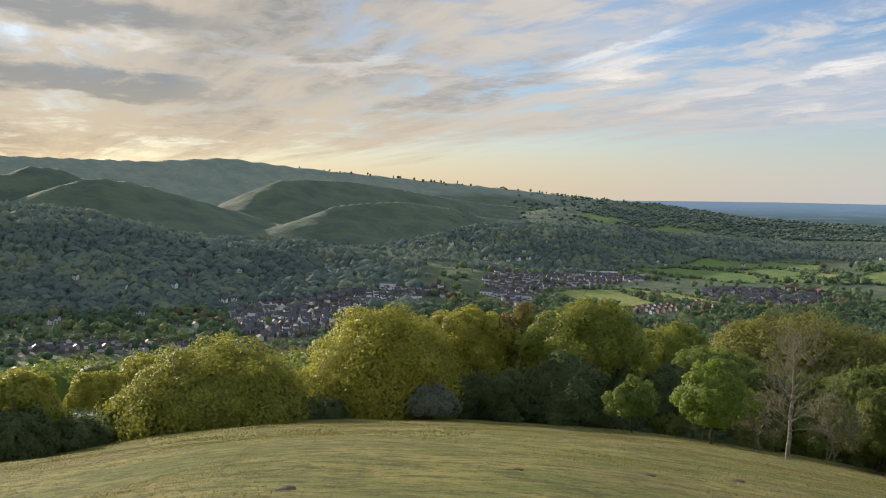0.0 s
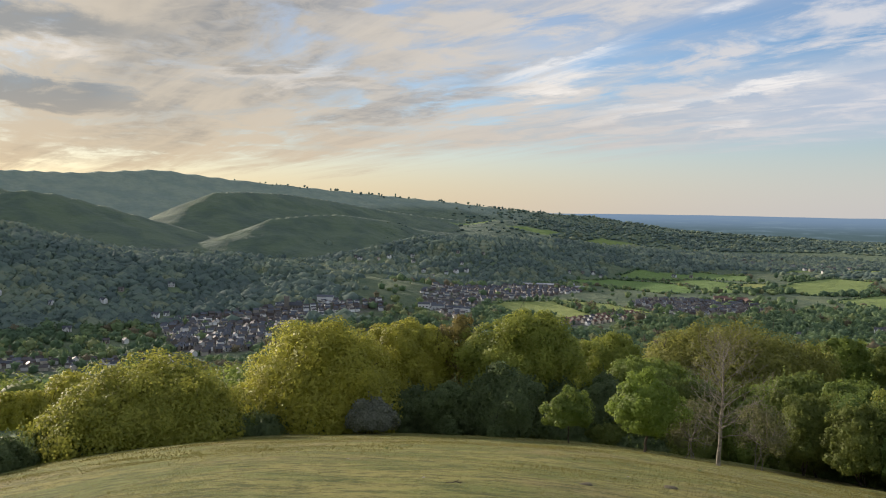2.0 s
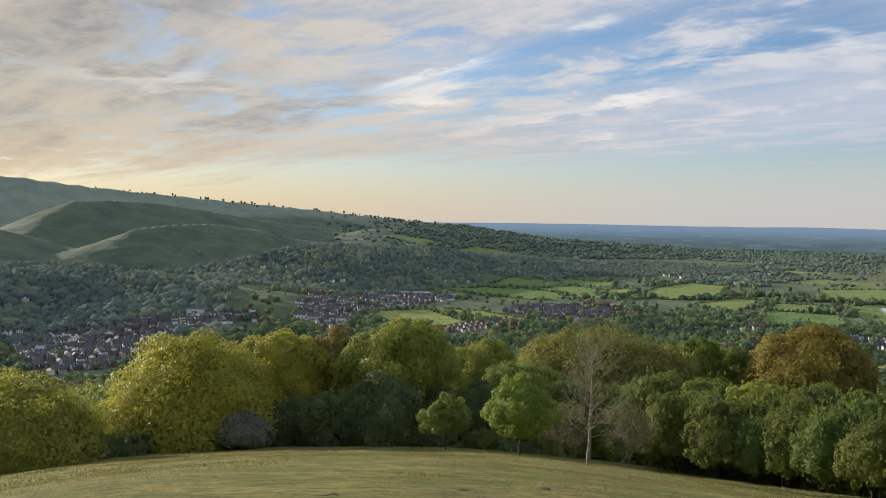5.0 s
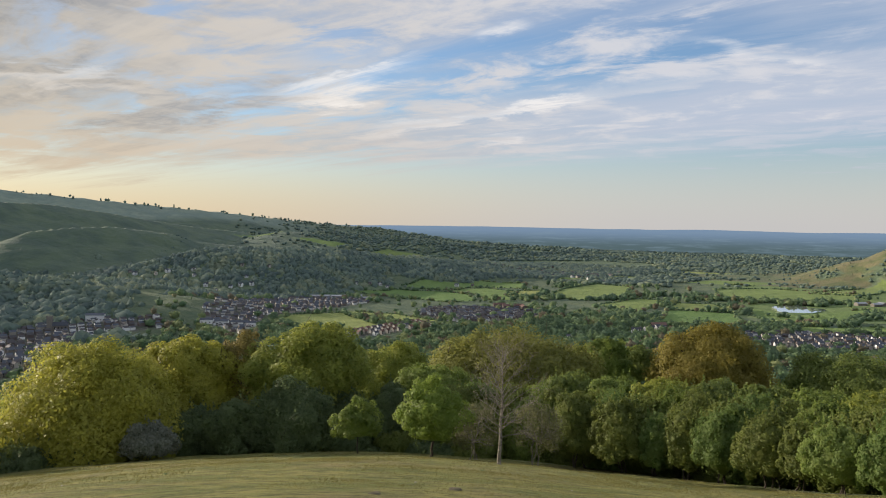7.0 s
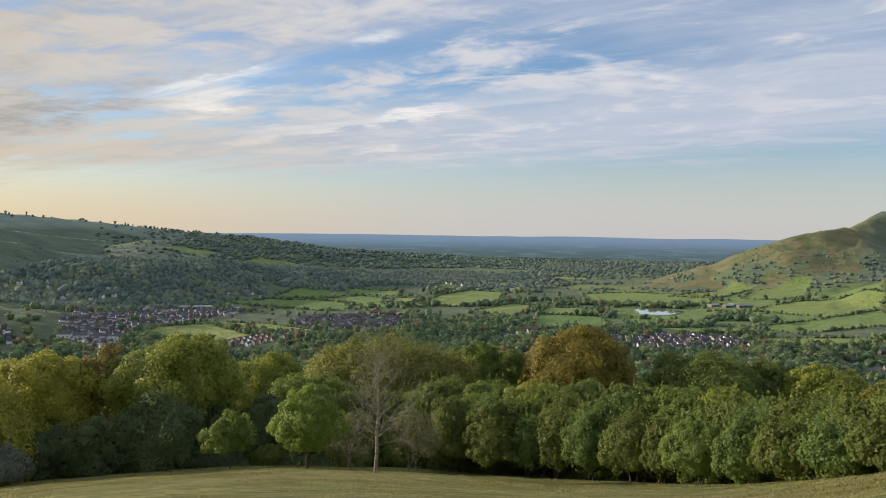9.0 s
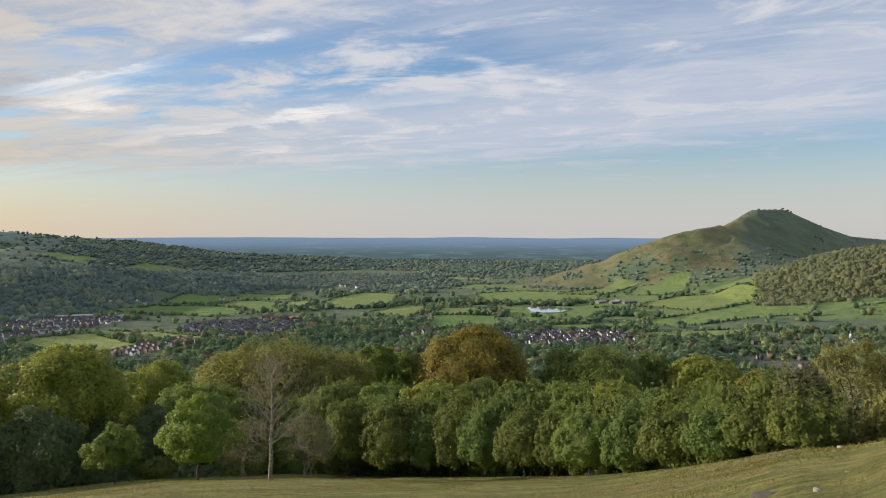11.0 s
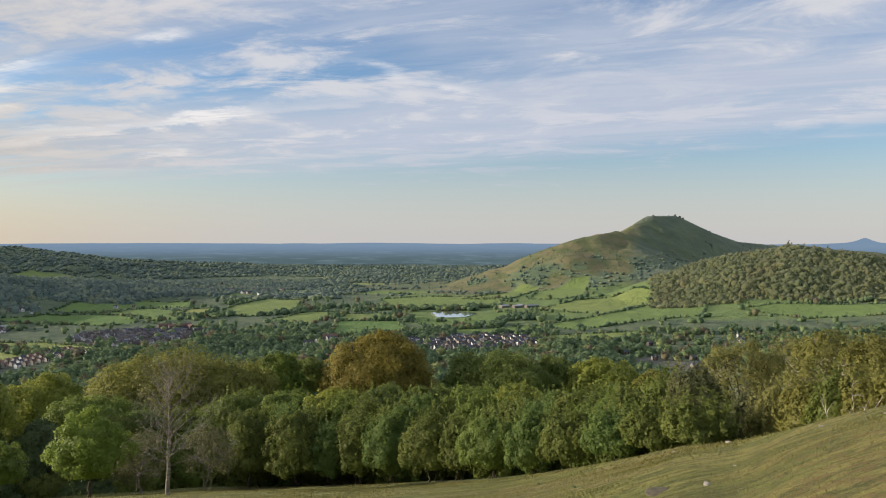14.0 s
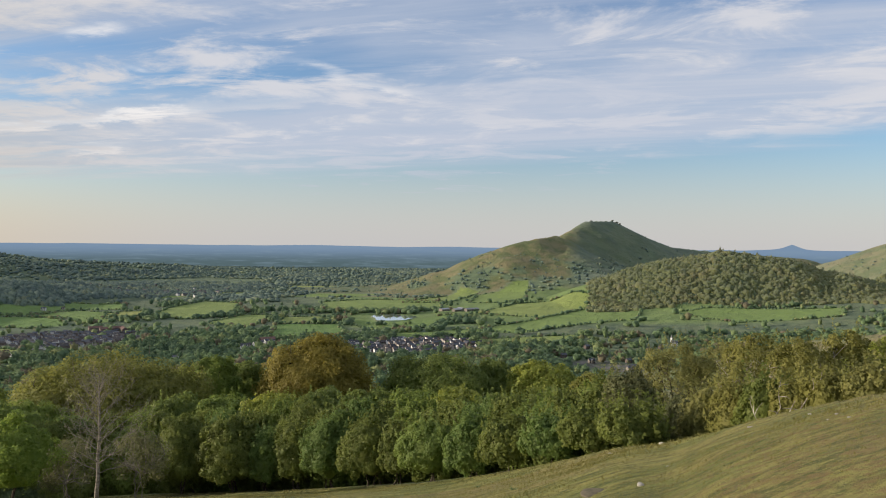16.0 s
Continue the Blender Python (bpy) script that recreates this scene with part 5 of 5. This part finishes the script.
        s = -1 if k else 1
        box(bm, s * wide * 0.38 - 0.45, s * wide * 0.38 + 0.45, -0.35, 0.35, ridge - 1.0, ridge + 1.1)
        part("chimney", bm, BRICK_RED, home)
    if WINDOW is None:
        bm = bmesh.new()
        box(bm, -0.65, 0.65, -0.05, 0.05, -0.65, 0.65)
        WINDOW = bpy.data.meshes.new("window")
        bm.to_mesh(WINDOW), bm.free()
        WINDOW.materials.append(GLASS_DARK)
        bm = bmesh.new()
        box(bm, -0.5, 0.5, -0.05, 0.05, 0, 2.0)
        DOOR = bpy.data.meshes.new("door")
        bm.to_mesh(DOOR), bm.free()
        DOOR.materials.append(DOOR_PAINT)
    for x, z in ((-0.32, 1.4), (0.32, 1.4), (-0.32, eaves - 1.1), (0.32, eaves - 1.1)):
        glass = part("window", WINDOW, parent=home)
        glass.location = (x * wide, -deep / 2 - 0.03, z)
    door = part("door", DOOR, parent=home)
    door.location = (0.08 * wide, -deep / 2 - 0.03 - (1.8 if wing else 0), 0.05)
    return home


def house_kinds():
    town = "houses of the valley town"
    return [
        house("house", "white rendered house with a grey slate roof", (7.6, 5.9, 4.3, 6.5), RENDER_WHITE, SLATE, town),
        house("house", "red brick house with a dark slate roof", (8.2, 6.1, 4.4, 6.7), BRICK_RED, SLATE, town, chimneys=2),
        house("house", "cream rendered house with a brown tiled roof", (7.4, 5.8, 4.2, 6.4), RENDER_CREAM, TILE_BROWN, town),
        house("house", "grey stone house with a slate roof and front gable", (8.8, 6.2, 4.4, 6.9), STONE_GREY, SLATE, town, wing=True),
        house("bungalow", "low brick bungalow with a brown tiled roof", (9.4, 6.0, 2.5, 4.5), BRICK_RED, TILE_BROWN, town),
        house("terraced_house", "terraced house with a white front gable and red tiled roof", (6.4, 6.8, 4.6, 7.0), RENDER_CREAM, TILE_RED, "terraces beside the playing field", wing=True),
        house("villa", "large white villa with a dark roof among trees", (10.5, 7.0, 5.0, 7.8), RENDER_WHITE, SLATE, "villas on the wooded slopes", wing=True, chimneys=2),
    ]


KINDS = house_kinds()
USED = [0] * len(KINDS)


PLOTS = []


def settle(kind, x, y, turn):
    """Choose a plot for a house of a kind."""
    PLOTS.append((x, y, turn, kind))


def put_up_houses():
    """The first house of a kind is the model itself, the rest are copies."""
    for (x, y, turn, kind), z in zip(PLOTS, heights(PLOTS)):
        m = pose(x, y, z + 0.2, 0, 0, turn)
        USED[kind] += 1
        if USED[kind] == 1:
            KINDS[kind].matrix_basis = m
        else:
            copy_thing(KINDS[kind], m)


def plots(corners, turn, along, apart, seed):
    """House plots along parallel lanes inside an outline."""
    r = np.random.default_rng(seed)
    cx, cy = np.mean(corners, 0)
    c, s = math.cos(radians(turn)), math.sin(radians(turn))
    out = []
    for i in range(-40, 41):
        for j in range(-40, 41):
            u, v = i * along + r.uniform(-2, 2) + (j % 2) * along * 0.4, j * apart + r.uniform(-1.5, 1.5)
            v += 14 * math.sin(u / 70)
            x, y = cx + u * c - v * s, cy + u * s + v * c
            if r.random() < 0.86:
                out.append((x, y, turn + r.normal(0, 7) + (180 if j % 2 else 0) + (90 if r.random() < 0.15 else 0)))
    inside = edge_distance(corners, np.array([p[0] for p in out]), np.array([p[1] for p in out])) < 0
    return [p for p, keep in zip(out, inside) if keep], r


HINDER = []


def build_houses():
    for corner, turn, along, apart, odds, seed in (("old", 52, 12, 14.5, (0.50, 0.12, 0.18, 0.14, 0.06), 201), ("cottages", 8, 12, 14.5, (0.27, 0.20, 0.25, 0.13, 0.15), 202)):
        spots, r = plots(TOWN[corner], turn, along, apart, seed)
        spots.sort(key=lambda q: math.hypot(q[0], q[1]))
        HINDER.extend(spots[120:])
        for x, y, a in spots[:120]:
            settle(int(r.choice(5, p=odds)), x, y, a)
    # terraces in three rows
    for row in range(3):
        for k in range(15):
            if row == 2 and k < 3:
                continue
            u = k / 14
            x, y = -238 + 100 * u + row * 17 - 10, 1138 + 178 * u - row * 9 + 14
            settle((5, 0, 5, 2, 5)[(k * 3 + row) % 5], x, y, 50 - 4 * math.sin(k) + (90 if (k + row) % 7 == 3 else 0))
    # villas and cottages scattered over the wooded slopes
    r = np.random.default_rng(204)
    for x, y in VILLAS:
        settle(int(r.choice((1, 3, 6, 1))) if x > 600 else int(r.choice((0, 6, 6, 2, 0))), x, y, r.uniform(-40, 40))


build_houses()
put_up_houses()


def build_far_houses():
    """The rest of the town, too small to tell apart."""
    bodies = {}
    total = 0
    for corner, turn, along, apart, seed in (("new", 35, 11.5, 14, 211), ("estate", -12, 10.5, 13, 212), ("outskirts", 50, 11, 13, 213)):
        spots, r = plots(TOWN[corner], turn, along, apart, seed)
        total += len(spots)
        for x, y, a in spots:
            bodies.setdefault(corner, []).append((x, y, a, r.uniform(0.55, 0.85), r.random(), r.random()))
    r = np.random.default_rng(214)
    for x, y, a in HINDER:
        bodies.setdefault("old", []).append((x, y, a, r.uniform(0.65, 0.9), r.random(), r.random()))
    for _ in range(70):
        x, y = r.normal(170, 130), r.normal(2640, 120)
        bodies.setdefault("village", []).append((x, y, r.uniform(0, 180), r.uniform(0.9, 1.3), r.random(), r.random()))
    walls, roofs = (RENDER_WHITE, BRICK_RED, RENDER_CREAM), (SLATE, TILE_BROWN)
    for corner, rows in bodies.items():
        for w, wall in enumerate(walls):
            for q, roof in enumerate(roofs):
                rest = [b for b in rows if (b[4] > 0.30) + (b[4] > 0.70) == w and int(b[5] * 1.999) == q]
                if not rest:
                    continue
                shells = []
                for add in (lambda b: (box(b, -5, 5, -3.7, 3.7, -2, 4.6), prism(b, 5, 3.7, 4.6, 7.2)), lambda b: prism(b, 5.3, 4.1, 4.4, 7.25, 0.2)):
                    fresh = bmesh.new()
                    add(fresh)
                    bmesh.ops.triangulate(fresh, faces=fresh.faces[:])
                    v, f = np.array([p.co[:] for p in fresh.verts]), np.array([[p.index for p in q.verts] for q in fresh.faces])
                    fresh.free()
                    pieces = []
                    for (x, y, a, size, _, _), z in zip(rest, heights(rest)):
                        c, sn = math.cos(radians(a)), math.sin(radians(a))
                        pieces.append((v @ np.array([[c, sn, 0], [-sn, c, 0], [0, 0, 1]]) * size + np.array([x, y, z + 0.2]), f))
                    shells.append(joined(pieces))
                group = new("distant_houses")
                tagged(group, "close-set distant houses of the valley town", "houses", kind="stuff")
                part("wall_mass", quick_mesh("wall_mass", *shells[0], wall), parent=group)
                part("roof_mass", quick_mesh("roof_mass", *shells[1], roof), parent=group)


build_far_houses()


def church(x, y, turn):
    base = thing("church", (x, y, height(x, y)), "grey stone church with a square battlemented tower", "church", turn=turn)
    bm = bmesh.new()
    box(bm, -3.6, 3.6, -3.6, 3.6, -2, 19)
    tower = part("tower", bm, STONE_GREY, base)
    for sx, sy in ((-1, -1), (-1, 1), (1, -1), (1, 1), (0, -1), (0, 1), (-1, 0), (1, 0)):
        bm = bmesh.new()
        box(bm, sx * 3.2 - 0.6, sx * 3.2 + 0.6, sy * 3.2 - 0.6, sy * 3.2 + 0.6, 18.99, 20.4)
        part("battlement", bm, STONE_GREY, tower)
    bm = bmesh.new()
    box(bm, 3.6, 24, -4.5, 4.5, -2, 7)
    part("nave", bm, STONE_GREY, base)
    bm = bmesh.new()
    prism(bm, 10.3, 5.0, 6.8, 11.5, 0.25)
    bmesh.ops.translate(bm, vec=(13.9, 0, 0), verts=bm.verts[:])
    part("roof", bm, SLATE, base)
    bm = bmesh.new()
    prism(bm, 10.1, 4.5, 7, 11.4)
    bmesh.ops.translate(bm, vec=(13.9, 0, 0), verts=bm.verts[:])
    part("gable", bm, STONE_GREY, base)
    for k in range(4):
        bm = bmesh.new()
        box(bm, 6.5 + 4.5 * k, 8.0 + 4.5 * k, -4.56, -4.44, 2.2, 5.4)
        part("window", bm, GLASS_DARK, base)


church(-634, 1064, 20)


def chapel(x, y, turn):
    base = thing("chapel", (x, y, height(x, y)), "small white chapel with a pointed spire", "church", turn=turn, size=0.6)
    bm = bmesh.new()
    box(bm, -2.2, 2.2, -2.2, 2.2, -2, 11)
    part("tower", bm, RENDER_WHITE, base)
    bm = bmesh.new()
    bmesh.ops.create_cone(bm, cap_ends=True, segments=8, radius1=2.7, radius2=0.05, depth=9, matrix=Matrix.Translation((0, 0, 15.5)))
    part("spire", bm, SHEET_GREY, base)
    bm = bmesh.new()
    box(bm, 2.2, 14, -3.5, 3.5, -2, 5)
    part("nave", bm, RENDER_WHITE, base)
    bm = bmesh.new()
    prism(bm, 6.2, 4.0, 4.9, 8.4, 0.2)
    bmesh.ops.translate(bm, vec=(8.2, 0, 0), verts=bm.verts[:])
    part("roof", bm, SLATE, base)


chapel(872, 1079, 30)


def shed(name, label, x, y, turn, wide, deep, eaves, ridge, walls, roof):
    """A long low building: works hall, school block or barn."""
    base = thing(name, (x, y, height(x, y)), label, "building", turn=turn)
    bm = bmesh.new()
    box(bm, -wide / 2, wide / 2, -deep / 2, deep / 2, -3, eaves)
    prism(bm, wide / 2, deep / 2, eaves, ridge)
    part("wall", bm, walls, base)
    bm = bmesh.new()
    prism(bm, wide / 2 + 0.5, deep / 2 + 0.5, eaves - 0.1, ridge, 0.25)
    part("roof", bm, roof, base)
    for k in range(int(wide // 6)):
        bm = bmesh.new()
        box(bm, -wide / 2 + 2 + 6 * k, -wide / 2 + 4.4 + 6 * k, -deep / 2 - 0.05, -deep / 2 + 0.05, 1.0, 2.4)
        part("window", bm, GLASS_DARK, base)


for x, y, turn, wide, deep in ((-375, 1694, 8, 42, 16), (-338, 1726, 10, 46, 18), (-298, 1694, 5, 34, 15), (-410, 1672, 8, 30, 14)):
    shed("works_hall", "long works hall with a pale grey sheet roof", x, y, turn, wide, deep, 5, 7.2, STONE_GREY, SHEET_GREY)
for x, y, turn in ((5, 1590, 12), (22, 1602, 12), (-14, 1612, 10), (34, 1580, 100)):
    shed("school_block", "pink-red brick school block with a tiled roof", x, y, turn, 24, 11, 7.5, 10.5, BRICK_RED, TILE_RED)
shed("country_house", "long house with an orange-red tiled roof", 253, 1352, 15, 26, 11, 6, 10, BRICK_RED, TILE_RED)
for x, y, turn, wide in ((742, 1742, 20, 24), (761, 1712, 15, 20), (792, 1696, 10, 34), (778, 1725, 100, 20)):
    shed("barn", "farm barn with a pale sheet roof beside the meadows", x, y, turn, wide, 12, 4.5, 7, STONE_GREY, SHEET_GREY)
for x, y in ((-461, 1200), (-438, 1203), (-415, 1206), (-396, 1209)):
    shed("white_terrace", "white rendered terrace with a dark roof", x, y, 5, 20, 8, 5.5, 8, RENDER_WHITE, SLATE)
shed("hotel", "large white hotel block above the old town", -606, 1136, 15, 26, 11, 8.5, 11, RENDER_WHITE, SLATE)


def pond():
    a = np.linspace(0, 2 * np.pi, 40, endpoint=False)
    rim = 1 + 0.10 * np.sin(3 * a + 1) + 0.07 * np.sin(5 * a)
    turn = radians(-19.4)
    over, out = 47 * rim * np.cos(a), 72 * rim * np.sin(a)
    x, y = 585 + over * math.cos(turn) - out * math.sin(turn), 1662 + over * math.sin(turn) + out * math.cos(turn)
    level = float(ground(x, y).max()) + 0.5
    bm = bmesh.new()
    top = [bm.verts.new((px, py, level)) for px, py in zip(x, y)]
    low = [bm.verts.new((px, py, level - 4)) for px, py in zip(x, y)]
    bm.faces.new(top)
    for k in range(40):
        bm.faces.new((top[k - 1], low[k - 1], low[k], top[k]))
    bmesh.ops.recalc_face_normals(bm, faces=bm.faces[:])
    me = bpy.data.meshes.new("pond")
    bm.to_mesh(me), bm.free()
    me.materials.append(WATER)
    tagged(new("pond", me), "still pond among the meadows reflecting the sky", "pond", kind="structure")


pond()
plant("pond_trees", "dark alders on the pond's near shore", *np.array([at_bearing(b, a) for b, a in ((18.3, 1632), (18.6, 1640), (18.85, 1628), (20.3, 1640), (20.6, 1648), (17.6, 1650))]).T, np.array([13, 16, 10, 9, 11, 10.0]), np.array([9, 11, 7, 6, 7, 6.0]), 113, "trees", sprays=30)

# ---- the pasture: grass, stones and small things ----
STRAW = leaf_material("dry_grass", (0.085, 0.100, 0.024), (0.165, 0.160, 0.040), (0.330, 0.290, 0.095), 0.3, 0.35)
STONE_PALE = bark_material("pale_stone", (0.27, 0.25, 0.21), (0.44, 0.41, 0.36), 9.0)
CRAG_ROCK = bark_material("weathered_crag", (0.105, 0.110, 0.070), (0.165, 0.160, 0.110), 0.3)
SOIL = bark_material("bare_soil", (0.115, 0.098, 0.064), (0.180, 0.155, 0.100), 8.0)


def build_grass():
    """Tufts of grass over the pasture, thicker in patches."""
    r = np.random.default_rng(301)
    n = 300000
    away = 9 + 72 * r.random(n) ** 0.75
    bearing = r.uniform(-57, 57, n)
    x, y = away * np.sin(np.radians(bearing)), away * np.cos(np.radians(bearing))
    keep = (away < round_curve(bearing, 2) * 1.03) & (r.random(n) < 0.25 + 0.75 * fade(-0.2, 0.5, fractal(x, y, 5.0, 303, 3)))
    x, y, away = x[keep], y[keep], away[keep]
    z = ground(x, y)
    tall = r.uniform(0.03, 0.075, len(x)) * (1 + 0.9 * fade(0.2, 0.7, fractal(x, y, 9.0, 305, 3)))
    tall = tall * (0.55 + 0.45 * fade(20, 45, away))
    verts = []
    for k in range(3):
        a = r.uniform(0, 2 * np.pi, len(x))
        out = tall * r.uniform(0.2, 1.1, len(x))
        half = tall * 0.16 + 0.006
        tip = np.stack([x + out * np.cos(a), y + out * np.sin(a), z + tall * r.uniform(0.6, 1.1, len(x))], -1)
        one = np.stack([x - half * np.sin(a), y + half * np.cos(a), z - 0.03], -1)
        two = np.stack([x + half * np.sin(a), y - half * np.cos(a), z - 0.03], -1)
        verts.append(np.stack([one, two, tip], 1))
    verts = np.concatenate(verts).reshape(-1, 3)
    tagged(new("pasture_grass", quick_mesh("pasture_grass", verts, np.arange(len(verts)).reshape(-1, 3), STRAW)), "short sheep-grazed grass with dry tufts", "grass", kind="stuff")


build_grass()


def stone(name, label, x, y, size, material, seed, sink=0.3, category="stone"):
    """A worn stone, lumpy and part sunk in the turf."""
    r = np.random.default_rng(seed)
    bm = bmesh.new()
    bmesh.ops.create_icosphere(bm, subdivisions=3, radius=1.0)
    wave = [(r.normal(0, s, 3), r.uniform(0, 6), w) for s, w in ((1.6, 0.16), (3.0, 0.10), (5.5, 0.05))]
    for v in bm.verts:
        p = np.array(v.co)
        k = 1 + sum(w * math.sin(p @ d + o) for d, o, w in wave)
        v.co = Vector((p[0] * size[0] * k, p[1] * size[1] * k, max(p[2], -0.7) * size[2] * k))
    me = bpy.data.meshes.new(name)
    bm.to_mesh(me), bm.free()
    me.polygons.foreach_set("use_smooth", [True] * len(me.polygons))
    me.materials.append(material)
    ob = new(name, me)
    ob.matrix_basis = pose(x, y, height(x, y) + size[2] * (1 - 2 * sink) * 0.5, 0, 0, r.uniform(0, 180))
    return tagged(ob, label, category)


stone("stone", "pale angular limestone block in the turf", 10.15, 13.4, (0.16, 0.075, 0.055), STONE_PALE, 311, 0.25)
for k, (x, y, s) in enumerate([(17.2, 17.7, 0.10), (16.8, 15.2, 0.08), (14.0, 11.7, 0.05), (14.2, 12.4, 0.04), (20.2, 25.4, 0.16), (18.6, 26.6, 0.12), (12.6, 15.6, 0.05), (15.4, 13.2, 0.06)]):
    stone("stone", "small pale stone lying in the grass", x, y, (s * 0.8, s * 0.6, s * 0.4), STONE_PALE, 320 + k)
for k, (x, y) in enumerate([(-7.3, 19.0), (-12.2, 24.5), (-3.0, 27.0), (-17.5, 30.2), (2.6, 30.4)]):
    stone("stone", "small white stone lying in the grass", x, y, (0.035, 0.03, 0.025), STONE_PALE, 340 + k)
for k, (x, y, s) in enumerate([(-1.5, 24.4, 0.34), (-3.5, 21.5, 0.26), (-9.2, 12.9, 0.30), (6.5, 27.5, 0.25)]):
    stone("molehill", "low molehill of dry grey-brown soil", x, y, (s * 0.7, s * 0.5, s * 0.2), SOIL, 350 + k, 0.35, "molehill")
stone("bare_patch", "trodden patch of bare brown soil in the turf", 9.7, 14.3, (0.42, 0.30, 0.035), SOIL, 360, 0.3, "soil")


def fallen_branch(x, y, turn):
    base = thing("fallen_branch", (x, y, height(x, y) + 0.03), "short dark fallen branch lying on the grass", "branch", turn=turn)
    r = np.random.default_rng(371)
    line = bend(r, (-0.26, 0, 0.01), (0.12, 0, 0.04), 8, 0.02)
    part("stem", quick_mesh("stem", *tube(line, np.linspace(0.008, 0.016, 8), 6), OAK_BARK, smooth=True), parent=base)
    for end in ((0.06, 0.02, 0.11), (0.17, -0.02, 0.07)):
        part("stub", quick_mesh("stub", *tube(bend(r, line[5], end, 4, 0.01), np.linspace(0.012, 0.005, 4), 5), OAK_BARK, smooth=True), parent=base)


fallen_branch(-6.0, 17.8, 5)


def thistle(x, y, seed):
    """A low rosette of dark spiky leaves."""
    r = np.random.default_rng(seed)
    verts = []
    for k in range(16):
        a, long = k * 2.4 + r.uniform(-0.2, 0.2), r.uniform(0.10, 0.20)
        way = np.array((math.cos(a), math.sin(a), r.uniform(0.2, 0.9)))
        side = np.array((-math.sin(a), math.cos(a), 0)) * 0.025
        verts += [np.zeros(3), way * long * 0.5 + side, way * long, way * long * 0.5 - side]
    me = quick_mesh("thistle", np.array(verts), np.arange(len(verts)).reshape(-1, 4), LEAF["dark"])
    ob = new("thistle", me)
    ob.location = (x, y, height(x, y))
    tagged(ob, "small dark thistle rosette in the grass", "thistle", "thistles in the pasture")


r = np.random.default_rng(381)
for k in range(5):
    away, side_on = r.uniform(14, 40), radians(r.uniform(-48, 30))
    thistle(away * math.sin(side_on), away * math.cos(side_on), 390 + k)


# bare rock on the far hill's summit
for k, (bearing, rise, away, size) in enumerate([(35.15, 1.60, 3352, (16, 11, 9)), (34.85, 1.62, 3326, (13, 10, 6)), (35.35, 1.44, 3370, (12, 9, 8)), (33.4, 1.55, 3222, (12, 8, 3))]):
    x, y, z = spot(bearing, rise, away)
    stone("summit_crag", "dark weathered rock outcrop on the hill's summit", x, y, tuple(v * 0.45 for v in size), CRAG_ROCK, 430 + k, 0.5, "rock")
